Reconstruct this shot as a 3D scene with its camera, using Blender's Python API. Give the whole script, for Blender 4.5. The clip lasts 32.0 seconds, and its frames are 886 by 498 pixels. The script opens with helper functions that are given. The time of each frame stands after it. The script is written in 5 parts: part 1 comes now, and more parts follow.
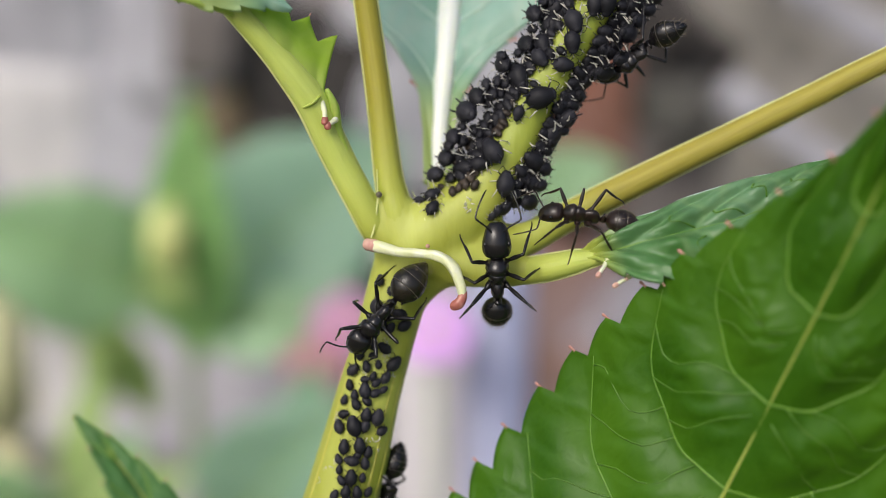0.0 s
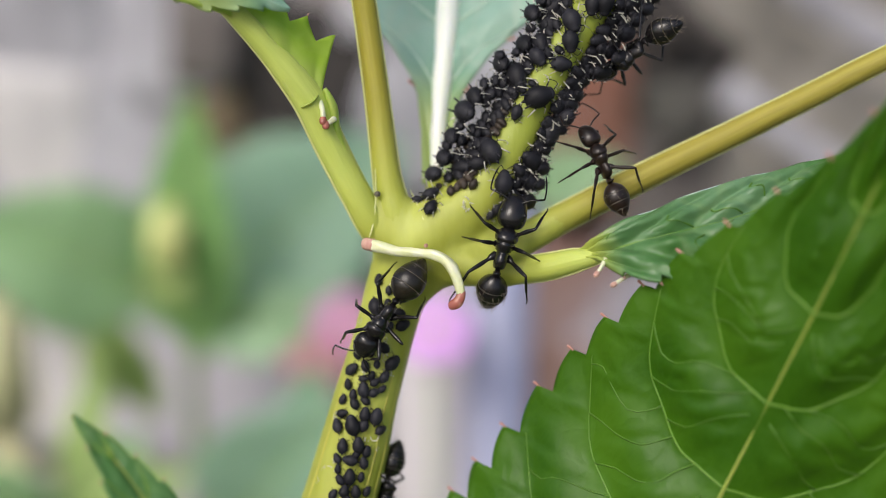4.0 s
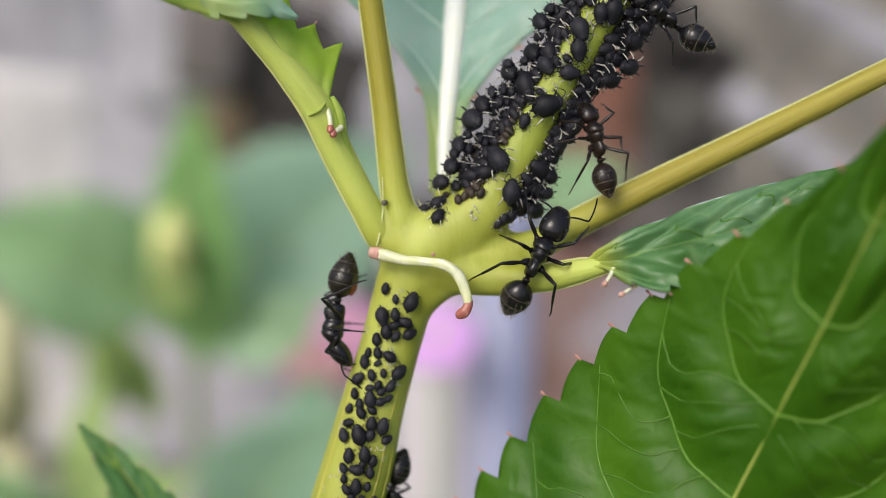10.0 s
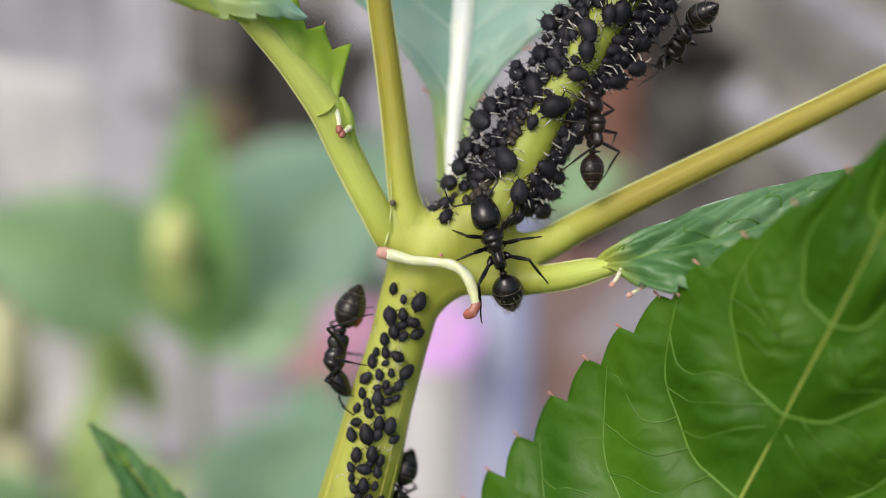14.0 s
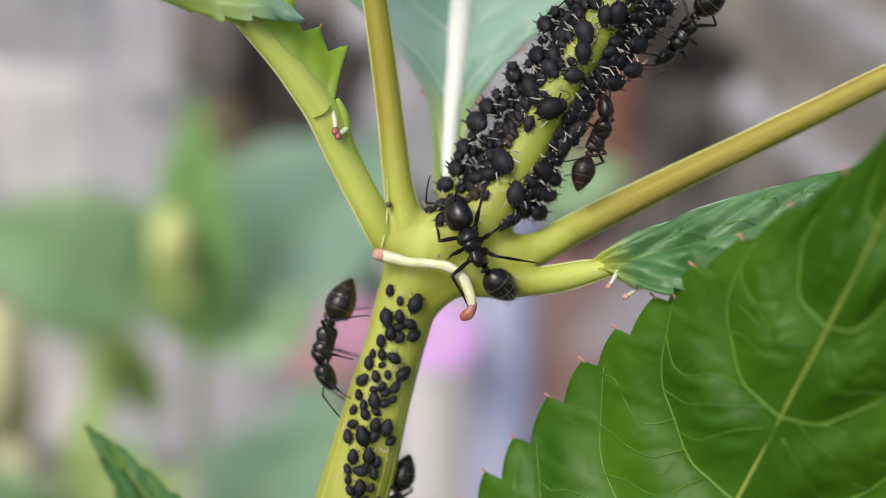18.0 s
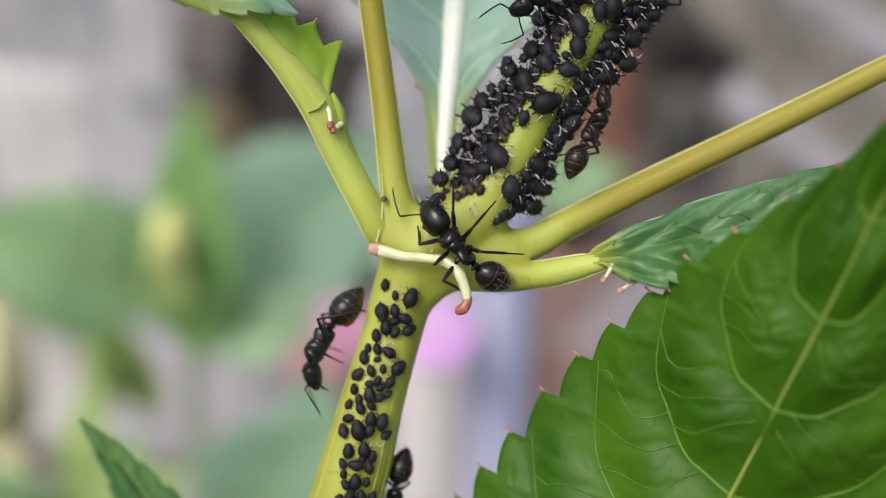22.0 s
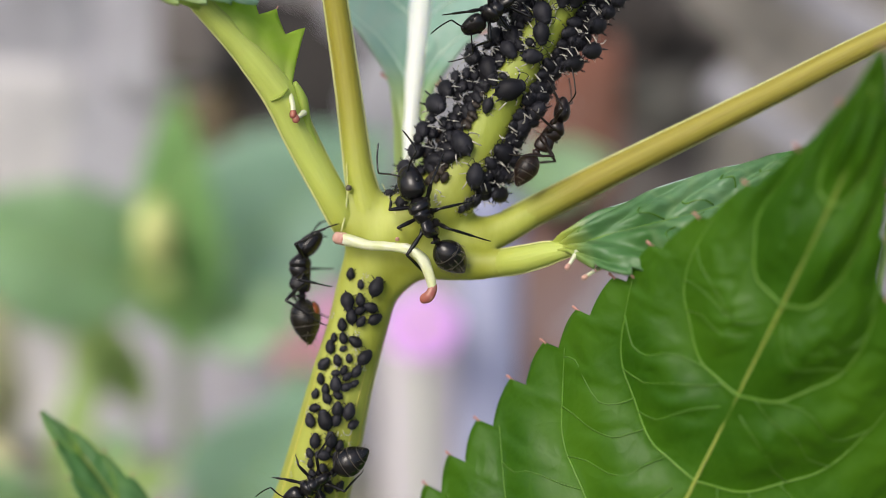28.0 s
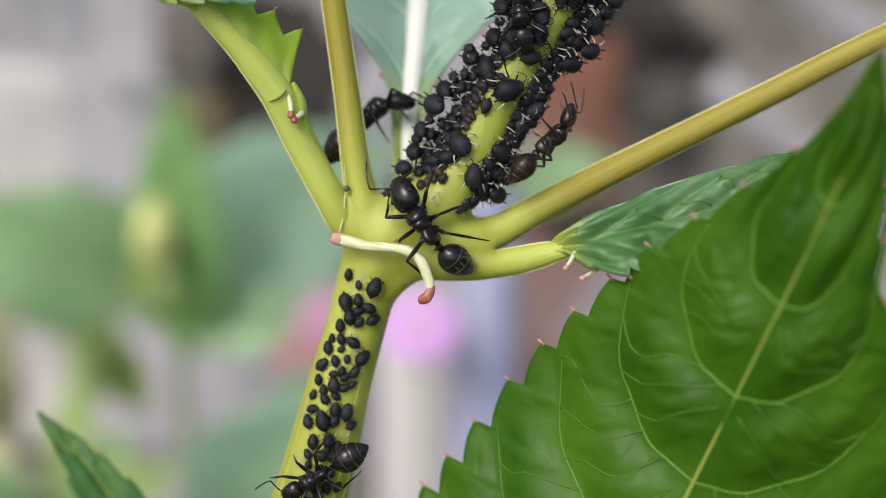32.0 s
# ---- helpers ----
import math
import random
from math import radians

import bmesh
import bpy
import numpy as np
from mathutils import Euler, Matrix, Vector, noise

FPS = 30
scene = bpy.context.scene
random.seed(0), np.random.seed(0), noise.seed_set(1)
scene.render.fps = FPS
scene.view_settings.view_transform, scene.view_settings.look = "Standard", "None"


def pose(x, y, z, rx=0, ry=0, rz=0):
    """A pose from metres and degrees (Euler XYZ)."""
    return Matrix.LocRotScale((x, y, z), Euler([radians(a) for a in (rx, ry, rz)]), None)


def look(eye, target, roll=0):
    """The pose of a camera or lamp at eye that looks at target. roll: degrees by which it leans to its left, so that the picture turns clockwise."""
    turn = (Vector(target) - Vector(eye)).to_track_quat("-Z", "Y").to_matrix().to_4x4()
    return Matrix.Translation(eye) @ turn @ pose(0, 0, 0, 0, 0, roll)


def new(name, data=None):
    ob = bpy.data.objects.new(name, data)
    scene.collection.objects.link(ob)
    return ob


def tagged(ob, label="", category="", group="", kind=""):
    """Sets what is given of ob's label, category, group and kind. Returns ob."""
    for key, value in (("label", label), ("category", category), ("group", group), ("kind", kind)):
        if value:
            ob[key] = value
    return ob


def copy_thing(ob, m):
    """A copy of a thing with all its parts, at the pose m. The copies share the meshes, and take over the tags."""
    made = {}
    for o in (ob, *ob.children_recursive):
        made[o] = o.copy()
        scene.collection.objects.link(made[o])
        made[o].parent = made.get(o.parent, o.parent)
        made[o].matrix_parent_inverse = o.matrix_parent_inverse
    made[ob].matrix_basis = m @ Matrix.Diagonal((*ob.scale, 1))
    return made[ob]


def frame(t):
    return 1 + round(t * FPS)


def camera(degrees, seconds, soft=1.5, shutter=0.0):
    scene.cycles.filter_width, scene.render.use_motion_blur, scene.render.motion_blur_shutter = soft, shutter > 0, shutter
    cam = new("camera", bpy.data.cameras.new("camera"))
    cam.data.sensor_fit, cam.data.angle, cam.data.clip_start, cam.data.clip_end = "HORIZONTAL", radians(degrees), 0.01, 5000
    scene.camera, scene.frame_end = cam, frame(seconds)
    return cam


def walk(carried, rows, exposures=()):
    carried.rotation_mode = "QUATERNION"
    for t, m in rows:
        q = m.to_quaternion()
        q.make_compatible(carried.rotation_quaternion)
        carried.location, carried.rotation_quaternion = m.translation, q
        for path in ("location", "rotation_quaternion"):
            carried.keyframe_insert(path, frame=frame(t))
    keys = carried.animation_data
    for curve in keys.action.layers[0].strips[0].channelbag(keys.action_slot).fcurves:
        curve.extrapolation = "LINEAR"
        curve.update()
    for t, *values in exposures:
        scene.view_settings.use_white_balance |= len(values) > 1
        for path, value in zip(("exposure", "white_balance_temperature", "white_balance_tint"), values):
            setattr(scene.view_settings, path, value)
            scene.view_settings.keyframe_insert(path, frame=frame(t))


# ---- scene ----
# ---------------------------------------------------------------- camera
# The plant's own axes lean 20 degrees: x across, y away from the camera, z up the stem; its numbers are millimetres.
PLANT = pose(0, 0, 0.8, -20, 0, 0)
MM = 0.001
CAMERA_BACK = 0.0946

cam = camera(45.0, 32.0, soft=0.6)
cam.data.dof.use_dof = True
cam.data.dof.focus_distance = 0.0913
cam.data.dof.aperture_fstop = 10
PATH = [
    (0, 0, 0, 0, 0, 0, 0),
    (0.5, -0.082, 0.044, 0.028, -0.022, 0.025, 0.028),
    (1, -0.165, -0.101, 0.094, -0.022, 0.003, -0.074),
    (1.5, -0.16, 0.024, 0.105, -0.032, 0.007, -0.068),
    (2, -0.066, -0.014, 0.188, -0.046, 0.004, -0.029),
    (2.5, 0.052, 0.135, 0.175, -0.088, 0.103, -0.075),
    (3, 0.083, 0.021, 0.044, 0.002, 0.03, 0.003),
    (3.5, 0.184, -0.051, -0.111, 0.014, 0.04, 0.024),
    (5.5, 0.22, 0.069, 0.267, -0.092, 0.11, 0.028),
    (6, 0.018, 0.083, 0.062, 0.024, -0.036, -0.038),
    (6.5, 0.067, 0.108, 0.152, 0.047, -0.074, -0.054),
    (7, -0.209, 0.053, 0.037, 0.121, -0.149, 0.091),
    (7.5, -0.248, 0.211, 0.184, 0.226, -0.153, 0.053),
    (8, -0.028, 0.875, 1.531, 0.183, -0.041, 0.058),
    (8.5, -0.746, 0.174, 0.507, 0.342, -0.208, 0.077),
    (9, -0.07, 0.208, 0.557, 0.128, -0.083, -0.015),
    (9.5, -0.755, 0.351, 1.163, 0.224, -0.2, 0.046),
    (10, -0.25, 0.357, 0.253, 0.29, -0.107, 0.145),
    (10.5, -0.476, 0.432, 1.235, 0.168, -0.121, 0.15),
    (11, -0.717, 0.035, 0.587, 0.328, -0.232, 0.325),
    (11.5, -1.184, 0.002, 0.417, 0.248, -0.278, 0.196),
    (12, -0.632, 0.388, 1.185, 0.246, -0.29, 0.266),
    (12.5, -0.951, 0.049, -0.189, 0.299, -0.209, 0.169),
    (13, -0.526, 0.294, 0.772, 0.222, -0.205, 0.231),
    (13.5, -0.618, 0.126, 0.396, 0.211, -0.186, 0.172),
    (14, -0.875, 0.03, 0.356, 0.237, -0.269, 0.184),
    (14.5, -0.721, 0.213, 0.751, 0.293, -0.314, 0.214),
    (16.5, -0.125, 0.155, 0.382, 0.27, -0.152, 0.244),
    (17, -0.407, 0.11, 0.829, 0.123, -0.108, 0.091),
    (17.5, -0.534, 0.047, 0.451, 0.207, -0.165, 0.106),
    (18, -0.546, 0.048, 0.492, 0.245, -0.243, 0.193),
    (18.5, -0.308, 0.219, 0.681, 0.217, -0.187, 0.103),
    (19, -0.984, 0.016, 0.268, 0.313, -0.27, 0.085),
    (19.5, -0.038, 0.415, 1.216, 0.125, -0.11, 0.149),
    (20, -0.915, -0.147, -0.299, 0.242, -0.267, 0.057),
    (20.5, -0.117, 0.222, 0.683, 0.172, -0.253, 0.156),
    (21, -0.745, -0.102, -0.028, 0.25, -0.246, 0.03),
    (21.5, -0.281, -0.217, -0.298, 0.18, -0.198, 0.163),
    (22, -0.377, -0.011, 0.11, 0.178, -0.179, 0.035),
    (22.5, -0.456, -0.301, -0.319, 0.141, -0.179, 0.1),
    (23, -0.271, -0.139, -0.229, 0.156, -0.171, 0.1),
    (23.5, -0.077, 0.001, -0.163, 0.174, -0.205, 0.055),
    (24, -0.27, -0.237, -0.402, 0.094, -0.151, 0.041),
    (24.5, -0.116, -0.008, -0.248, 0.157, -0.125, -0.003),
    (26.5, 0.76, 0.017, -0.295, -0.058, 0.115, -0.075),
    (27, 0.845, 0.069, -0.135, -0.143, 0.068, -0.224),
    (27.5, 1.726, 0.276, -0.285, -0.184, 0.182, -0.286),
    (28, 2.074, 0.224, -0.251, -0.231, 0.34, -0.333),
    (28.5, 1.113, 0.131, 0.103, -0.308, 0.263, -0.562),
    (29, 1.684, 0.092, -0.526, -0.258, 0.303, -0.564),
    (29.5, 1.565, 0.111, -0.232, -0.341, 0.388, -0.604),
    (30, 1.376, 0.058, -0.312, -0.258, 0.277, -0.476),
    (30.5, 1.787, 0.129, -0.561, -0.235, 0.269, -0.487),
    (31, 3.021, 0.447, -0.187, -0.342, 0.576, -0.191),
    (31.5, 2.472, 0.158, -0.755, -0.181, 0.454, -0.184),
    (32, 2.131, 0.315, -0.23, -0.203, 0.288, -0.401)]
walk(cam, [(t, PLANT @ pose(x * MM, y * MM - CAMERA_BACK, z * MM, 90 + rx, ry, rz)) for t, x, y, z, rx, ry, rz in PATH])

# ---------------------------------------------------------------- light
SUN_HEIGHT, SUN_TURN = 46, 212
world = bpy.data.worlds.new("overcast_sky")
world.use_nodes = True
scene.world = world
wn = world.node_tree.nodes
sky = wn.new("ShaderNodeTexSky")
sky.sky_type, sky.sun_disc = "NISHITA", False
sky.sun_elevation, sky.sun_rotation = radians(SUN_HEIGHT), radians(SUN_TURN)
sky.air_density, sky.dust_density, sky.ozone_density = 1.0, 4.0, 1.0
wn["Background"].inputs["Strength"].default_value = 0.13
world.node_tree.links.new(sky.outputs[0], wn["Background"].inputs["Color"])
sun_data = bpy.data.lights.new("sun", "SUN")
sun_data.energy, sun_data.angle, sun_data.color = 1.5, radians(25), (1.0, 0.96, 0.9)
sun = new("sun", sun_data)
a, e = radians(SUN_TURN), radians(SUN_HEIGHT)
sun_way = Vector((math.sin(a) * math.cos(e), math.cos(a) * math.cos(e), math.sin(e)))
sun.matrix_world = look(sun_way * 5, (0, 0, 0))
scene.view_settings.exposure = 0.03


# ---------------------------------------------------------------- materials
def material(name, colour, colour2=None, rough=0.5, scale=400.0, detail=4.0, bump=0.15, bump_scale=None, metal=0.0,
             through_light=None, through_share=0.25, subsurface=0.0, coords="Object", stretch=(1, 1, 1), coat=0.0, each=0.0,
             specular=0.5, depth=0.0003):
    """A noisy two-colour surface with fine relief; through_light adds light that shines through a leaf."""
    m = bpy.data.materials.new(name)
    m.use_nodes = True
    nodes, links = m.node_tree.nodes, m.node_tree.links
    p = nodes["Principled BSDF"]
    p.inputs["Roughness"].default_value, p.inputs["Metallic"].default_value = rough, metal
    p.inputs["Coat Weight"].default_value = coat
    p.inputs["Specular IOR Level"].default_value = specular
    if subsurface:
        p.inputs["Subsurface Weight"].default_value = subsurface
        p.inputs["Subsurface Radius"].default_value = (1.0, 0.9, 0.3)
        p.inputs["Subsurface Scale"].default_value = 0.0012
    tex = nodes.new("ShaderNodeTexCoord")
    mapping = nodes.new("ShaderNodeMapping")
    mapping.inputs["Scale"].default_value = stretch
    links.new(tex.outputs[coords], mapping.inputs["Vector"])
    big, fine = nodes.new("ShaderNodeTexNoise"), nodes.new("ShaderNodeTexNoise")
    for n, s in ((big, scale), (fine, bump_scale or scale * 6)):
        n.inputs["Scale"].default_value, n.inputs["Detail"].default_value = s, detail
        links.new(mapping.outputs[0], n.inputs["Vector"])
    ramp = nodes.new("ShaderNodeMapRange")
    ramp.inputs["From Min"].default_value, ramp.inputs["From Max"].default_value = 0.35, 0.65
    links.new(big.outputs["Fac"], ramp.inputs["Value"])
    mix = nodes.new("ShaderNodeMix")
    mix.data_type = "RGBA"
    mix.inputs["A"].default_value = (*colour, 1)
    mix.inputs["B"].default_value = (*(colour2 or colour), 1)
    links.new(ramp.outputs[0], mix.inputs["Factor"])
    tint = mix.outputs["Result"]
    if each:
        info, hsv, rng = nodes.new("ShaderNodeObjectInfo"), nodes.new("ShaderNodeHueSaturation"), nodes.new("ShaderNodeMapRange")
        rng.inputs["To Min"].default_value, rng.inputs["To Max"].default_value = 1 - each, 1 + each
        links.new(info.outputs["Random"], rng.inputs["Value"])
        links.new(rng.outputs[0], hsv.inputs["Value"])
        links.new(tint, hsv.inputs["Color"])
        tint = hsv.outputs[0]
    links.new(tint, p.inputs["Base Color"])
    if bump:
        b = nodes.new("ShaderNodeBump")
        b.inputs["Strength"].default_value, b.inputs["Distance"].default_value = bump, depth
        links.new(fine.outputs["Fac"], b.inputs["Height"])
        links.new(b.outputs[0], p.inputs["Normal"])
    if through_light:
        t, s = nodes.new("ShaderNodeBsdfTranslucent"), nodes.new("ShaderNodeMixShader")
        t.inputs["Color"].default_value = (*through_light, 1)
        s.inputs["Fac"].default_value = through_share
        links.new(p.outputs[0], s.inputs[1])
        links.new(t.outputs[0], s.inputs[2])
        links.new(s.outputs[0], nodes["Material Output"].inputs["Surface"])
    return m


def leaf_material(name, dark, light, vein, glow, share=0.3, rough=0.42, cell=3.2, relief=0.5, foot=None, gloss=0.5, net=0.3):
    """Blade with a net of fine veins in leaf millimetres (UV), blotched at two scales; foot is the stalk's colour, which it takes on near the stalk."""
    m = material(name, dark, light, rough=rough, scale=0.09, bump=0, coords="UV", through_light=glow, through_share=share, specular=gloss)
    nodes, links = m.node_tree.nodes, m.node_tree.links
    p = nodes["Principled BSDF"]
    uv = nodes["Texture Coordinate"].outputs["UV"]
    warp = nodes.new("ShaderNodeTexNoise")
    warp.inputs["Scale"].default_value = 0.25
    links.new(uv, warp.inputs["Vector"])
    add = nodes.new("ShaderNodeMixRGB")
    add.blend_type = "LINEAR_LIGHT"
    add.inputs["Fac"].default_value = 0.9
    links.new(uv, add.inputs["Color1"])
    links.new(warp.outputs["Color"], add.inputs["Color2"])
    squeeze = nodes.new("ShaderNodeMapping")
    squeeze.inputs["Scale"].default_value = (0.75, 1, 1)
    links.new(add.outputs[0], squeeze.inputs["Vector"])
    heights, pillows = [], []
    for size, wide in ((cell, 0.035), (cell * 0.35, 0.08)):
        v = nodes.new("ShaderNodeTexVoronoi")
        v.feature = "DISTANCE_TO_EDGE"
        v.inputs["Scale"].default_value = 1.0 / size
        links.new(squeeze.outputs[0], v.inputs["Vector"])
        for top, out in ((wide * 2.2, heights), (0.4, pillows)):
            r = nodes.new("ShaderNodeMapRange")
            r.interpolation_type = "SMOOTHSTEP"
            r.inputs["From Max"].default_value = top
            r.inputs["To Min"].default_value, r.inputs["To Max"].default_value = 1.0, 0.0
            links.new(v.outputs["Distance"], r.inputs["Value"])
            out.append(r.outputs[0])
    base = nodes["Mix"].outputs["Result"]
    for h, amount in zip(heights, (net, 0.1)):
        scale_it, mx = nodes.new("ShaderNodeMath"), nodes.new("ShaderNodeMix")
        scale_it.operation = "MULTIPLY"
        scale_it.inputs[1].default_value = amount
        links.new(h, scale_it.inputs[0])
        mx.data_type = "RGBA"
        mx.inputs["B"].default_value = (*vein, 1)
        links.new(base, mx.inputs["A"])
        links.new(scale_it.outputs[0], mx.inputs["Factor"])
        base = mx.outputs["Result"]
    if foot:
        colour, axis, start, end = foot
        parts, fade, mx = nodes.new("ShaderNodeSeparateXYZ"), nodes.new("ShaderNodeMapRange"), nodes.new("ShaderNodeMix")
        fade.interpolation_type = "SMOOTHSTEP"
        fade.inputs["From Min"].default_value, fade.inputs["From Max"].default_value = start, end
        links.new(add.outputs[0], parts.inputs[0])
        links.new(parts.outputs[axis], fade.inputs["Value"])
        mx.data_type = "RGBA"
        mx.inputs["A"].default_value = (*colour, 1)
        links.new(fade.outputs[0], mx.inputs["Factor"])
        links.new(base, mx.inputs["B"])
        base = mx.outputs["Result"]
    links.new(base, p.inputs["Base Color"])
    both = nodes.new("ShaderNodeMath")
    both.operation = "MULTIPLY_ADD"
    both.inputs[1].default_value = 0.12
    links.new(pillows[1], both.inputs[0])
    links.new(pillows[0], both.inputs[2])
    b = nodes.new("ShaderNodeBump")
    b.invert = True
    b.inputs["Strength"].default_value, b.inputs["Distance"].default_value = relief, 0.0003
    links.new(both.outputs[0], b.inputs["Height"])
    links.new(b.outputs[0], p.inputs["Normal"])
    return m


def stem_material(name, colour, colour2, rough=0.5, base=None, reach=(2.0, 14.0)):
    """Watery balsam stem: soft streaks along it; base is the colour at its foot, which fades out over reach, in mm."""
    m = material(name, colour, colour2, rough=rough, scale=1.0, bump=0.3, bump_scale=3.0, coords="UV", stretch=(1.4, 0.09, 1), subsurface=0.25, depth=0.0002)
    if base:
        nodes, links = m.node_tree.nodes, m.node_tree.links
        parts, fade, mx = nodes.new("ShaderNodeSeparateXYZ"), nodes.new("ShaderNodeMapRange"), nodes.new("ShaderNodeMix")
        fade.interpolation_type = "SMOOTHSTEP"
        fade.inputs["From Min"].default_value, fade.inputs["From Max"].default_value = reach
        links.new(nodes["Texture Coordinate"].outputs["UV"], parts.inputs[0])
        links.new(parts.outputs["Y"], fade.inputs["Value"])
        mx.data_type = "RGBA"
        mx.inputs["A"].default_value = (*base, 1)
        links.new(fade.outputs[0], mx.inputs["Factor"])
        links.new(nodes["Mix"].outputs["Result"], mx.inputs["B"])
        links.new(mx.outputs["Result"], nodes["Principled BSDF"].inputs["Base Color"])
    return m


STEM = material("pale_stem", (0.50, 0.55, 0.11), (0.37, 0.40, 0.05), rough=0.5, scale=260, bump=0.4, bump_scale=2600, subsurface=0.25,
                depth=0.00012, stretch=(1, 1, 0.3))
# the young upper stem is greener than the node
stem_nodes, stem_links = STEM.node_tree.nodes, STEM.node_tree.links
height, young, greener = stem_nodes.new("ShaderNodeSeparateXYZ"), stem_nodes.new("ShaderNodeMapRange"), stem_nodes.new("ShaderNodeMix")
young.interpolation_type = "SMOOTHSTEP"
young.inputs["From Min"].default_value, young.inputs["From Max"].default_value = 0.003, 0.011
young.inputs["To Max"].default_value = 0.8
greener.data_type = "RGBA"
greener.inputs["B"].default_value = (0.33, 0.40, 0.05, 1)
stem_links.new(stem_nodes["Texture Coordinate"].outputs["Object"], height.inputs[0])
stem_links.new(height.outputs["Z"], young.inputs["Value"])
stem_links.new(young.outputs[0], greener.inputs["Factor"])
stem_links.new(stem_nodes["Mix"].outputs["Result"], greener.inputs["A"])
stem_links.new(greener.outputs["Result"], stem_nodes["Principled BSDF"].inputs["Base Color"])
PETIOLE_PALE = stem_material("pale_petiole", (0.58, 0.68, 0.16), (0.52, 0.62, 0.13), base=(0.45, 0.50, 0.08))
PETIOLE_OCHRE = stem_material("ochre_petiole", (0.37, 0.335, 0.035), (0.33, 0.29, 0.03), base=(0.45, 0.50, 0.08), reach=(2, 16))
PETIOLE_TAN = stem_material("tan_petiole", (0.40, 0.35, 0.055), (0.33, 0.28, 0.040), rough=0.6, base=(0.45, 0.50, 0.08), reach=(3, 14))
RIB_WHITE = stem_material("white_midrib", (0.92, 0.94, 0.90), (0.86, 0.92, 0.82), rough=0.3)
PALE_LEAF_VEIN = stem_material("pale_leaf_vein", (0.55, 0.72, 0.60), (0.46, 0.66, 0.48))
BROAD_VEIN = stem_material("broad_leaf_vein", (0.15, 0.31, 0.032), (0.12, 0.27, 0.024))
NET_VEIN = stem_material("fine_vein", (0.088, 0.215, 0.015), (0.070, 0.188, 0.012))
STEM_RIDGE = stem_material("stem_ridge", (0.56, 0.56, 0.11), (0.46, 0.44, 0.06))
EDGE_PALE = stem_material("pale_edge", (0.72, 0.76, 0.34), (0.64, 0.66, 0.24))
BROAD_RIB = stem_material("broad_leaf_midrib", (0.33, 0.40, 0.07), (0.26, 0.35, 0.05), rough=0.6)
RIB_GREEN = stem_material("yellow_green_midrib", (0.38, 0.46, 0.09), (0.30, 0.40, 0.06))
VEIN_GREEN = stem_material("side_vein", (0.17, 0.32, 0.035), (0.13, 0.27, 0.025))
LEAF_DARK = leaf_material("dark_leaf", (0.032, 0.118, 0.002), (0.070, 0.190, 0.006), (0.10, 0.24, 0.018), (0.12, 0.34, 0.002), 0.2, rough=0.45, cell=1.9, relief=0.22, gloss=0.2, net=0.1)
LEAF_DARK.node_tree.nodes["Principled BSDF"].inputs["Specular IOR Level"].default_value = 0.32
LEAF_MID = leaf_material("mid_leaf", (0.07, 0.20, 0.045), (0.11, 0.26, 0.085), (0.20, 0.36, 0.13), (0.16, 0.36, 0.03), 0.2, rough=0.42, relief=0.5)
LEAF_BRIGHT = leaf_material("sunlit_leaf", (0.36, 0.55, 0.045), (0.44, 0.60, 0.06), (0.50, 0.64, 0.12), (0.5, 0.82, 0.04), 0.4, relief=0.15, foot=((0.58, 0.68, 0.16), "Y", 40.2, 41.8))
# its lighter, bluer blotches put the sheen of the puffs into the colour
LEAF_QUILT = leaf_material("quilted_leaf", (0.07, 0.20, 0.045), (0.17, 0.33, 0.17), (0.26, 0.40, 0.17), (0.16, 0.36, 0.03), 0.2, rough=0.38, cell=4.6, relief=0.8, foot=((0.50, 0.58, 0.11), "X", 2.0, 5.2))
# the lighter of its two blotch colours paints the blade's pale sheen
LEAF_PALE_SHEEN = leaf_material("pale_sheen_leaf", (0.17, 0.40, 0.27), (0.40, 0.62, 0.53), (0.48, 0.60, 0.50), (0.25, 0.42, 0.2), 0.25, rough=0.35, cell=5, relief=0.5, net=0.3, foot=((0.46, 0.60, 0.20), "X", 5.0, 13.0))
GLAND = material("red_gland", (0.40, 0.13, 0.10), (0.66, 0.42, 0.32), rough=0.25, scale=500, bump=0.05, subsurface=0.2)
GLAND_PINK = material("pink_gland", (0.50, 0.20, 0.17), (0.68, 0.46, 0.36), rough=0.35, scale=900, bump=0.05)
STIPULE = material("cream_stipule", (0.84, 0.86, 0.62), (0.70, 0.74, 0.40), rough=0.28, scale=900, bump=0.1, subsurface=0.25)
CHITIN = material("black_chitin", (0.008, 0.008, 0.009), (0.012, 0.010, 0.011), rough=0.25, scale=1500, bump=0.12, bump_scale=9000,
                  depth=0.00005)
CHITIN_BROWN = material("brown_black_chitin", (0.022, 0.012, 0.009), (0.010, 0.007, 0.006), rough=0.33, scale=900, bump=0.12,
                        bump_scale=9000, depth=0.00005)
CHITIN_RED = material("reddish_chitin", (0.055, 0.020, 0.012), (0.03, 0.012, 0.008), rough=0.33, scale=900, bump=0.1,
                      bump_scale=9000, depth=0.00005)
CHITIN_OLIVE = material("olive_brown_chitin", (0.020, 0.016, 0.010), (0.010, 0.009, 0.008), rough=0.27, scale=700, bump=0.12, bump_scale=9000, specular=0.5)
CHITIN_ORANGE = material("orange_chitin", (0.30, 0.07, 0.015), (0.14, 0.03, 0.010), rough=0.3, scale=900, bump=0.1)
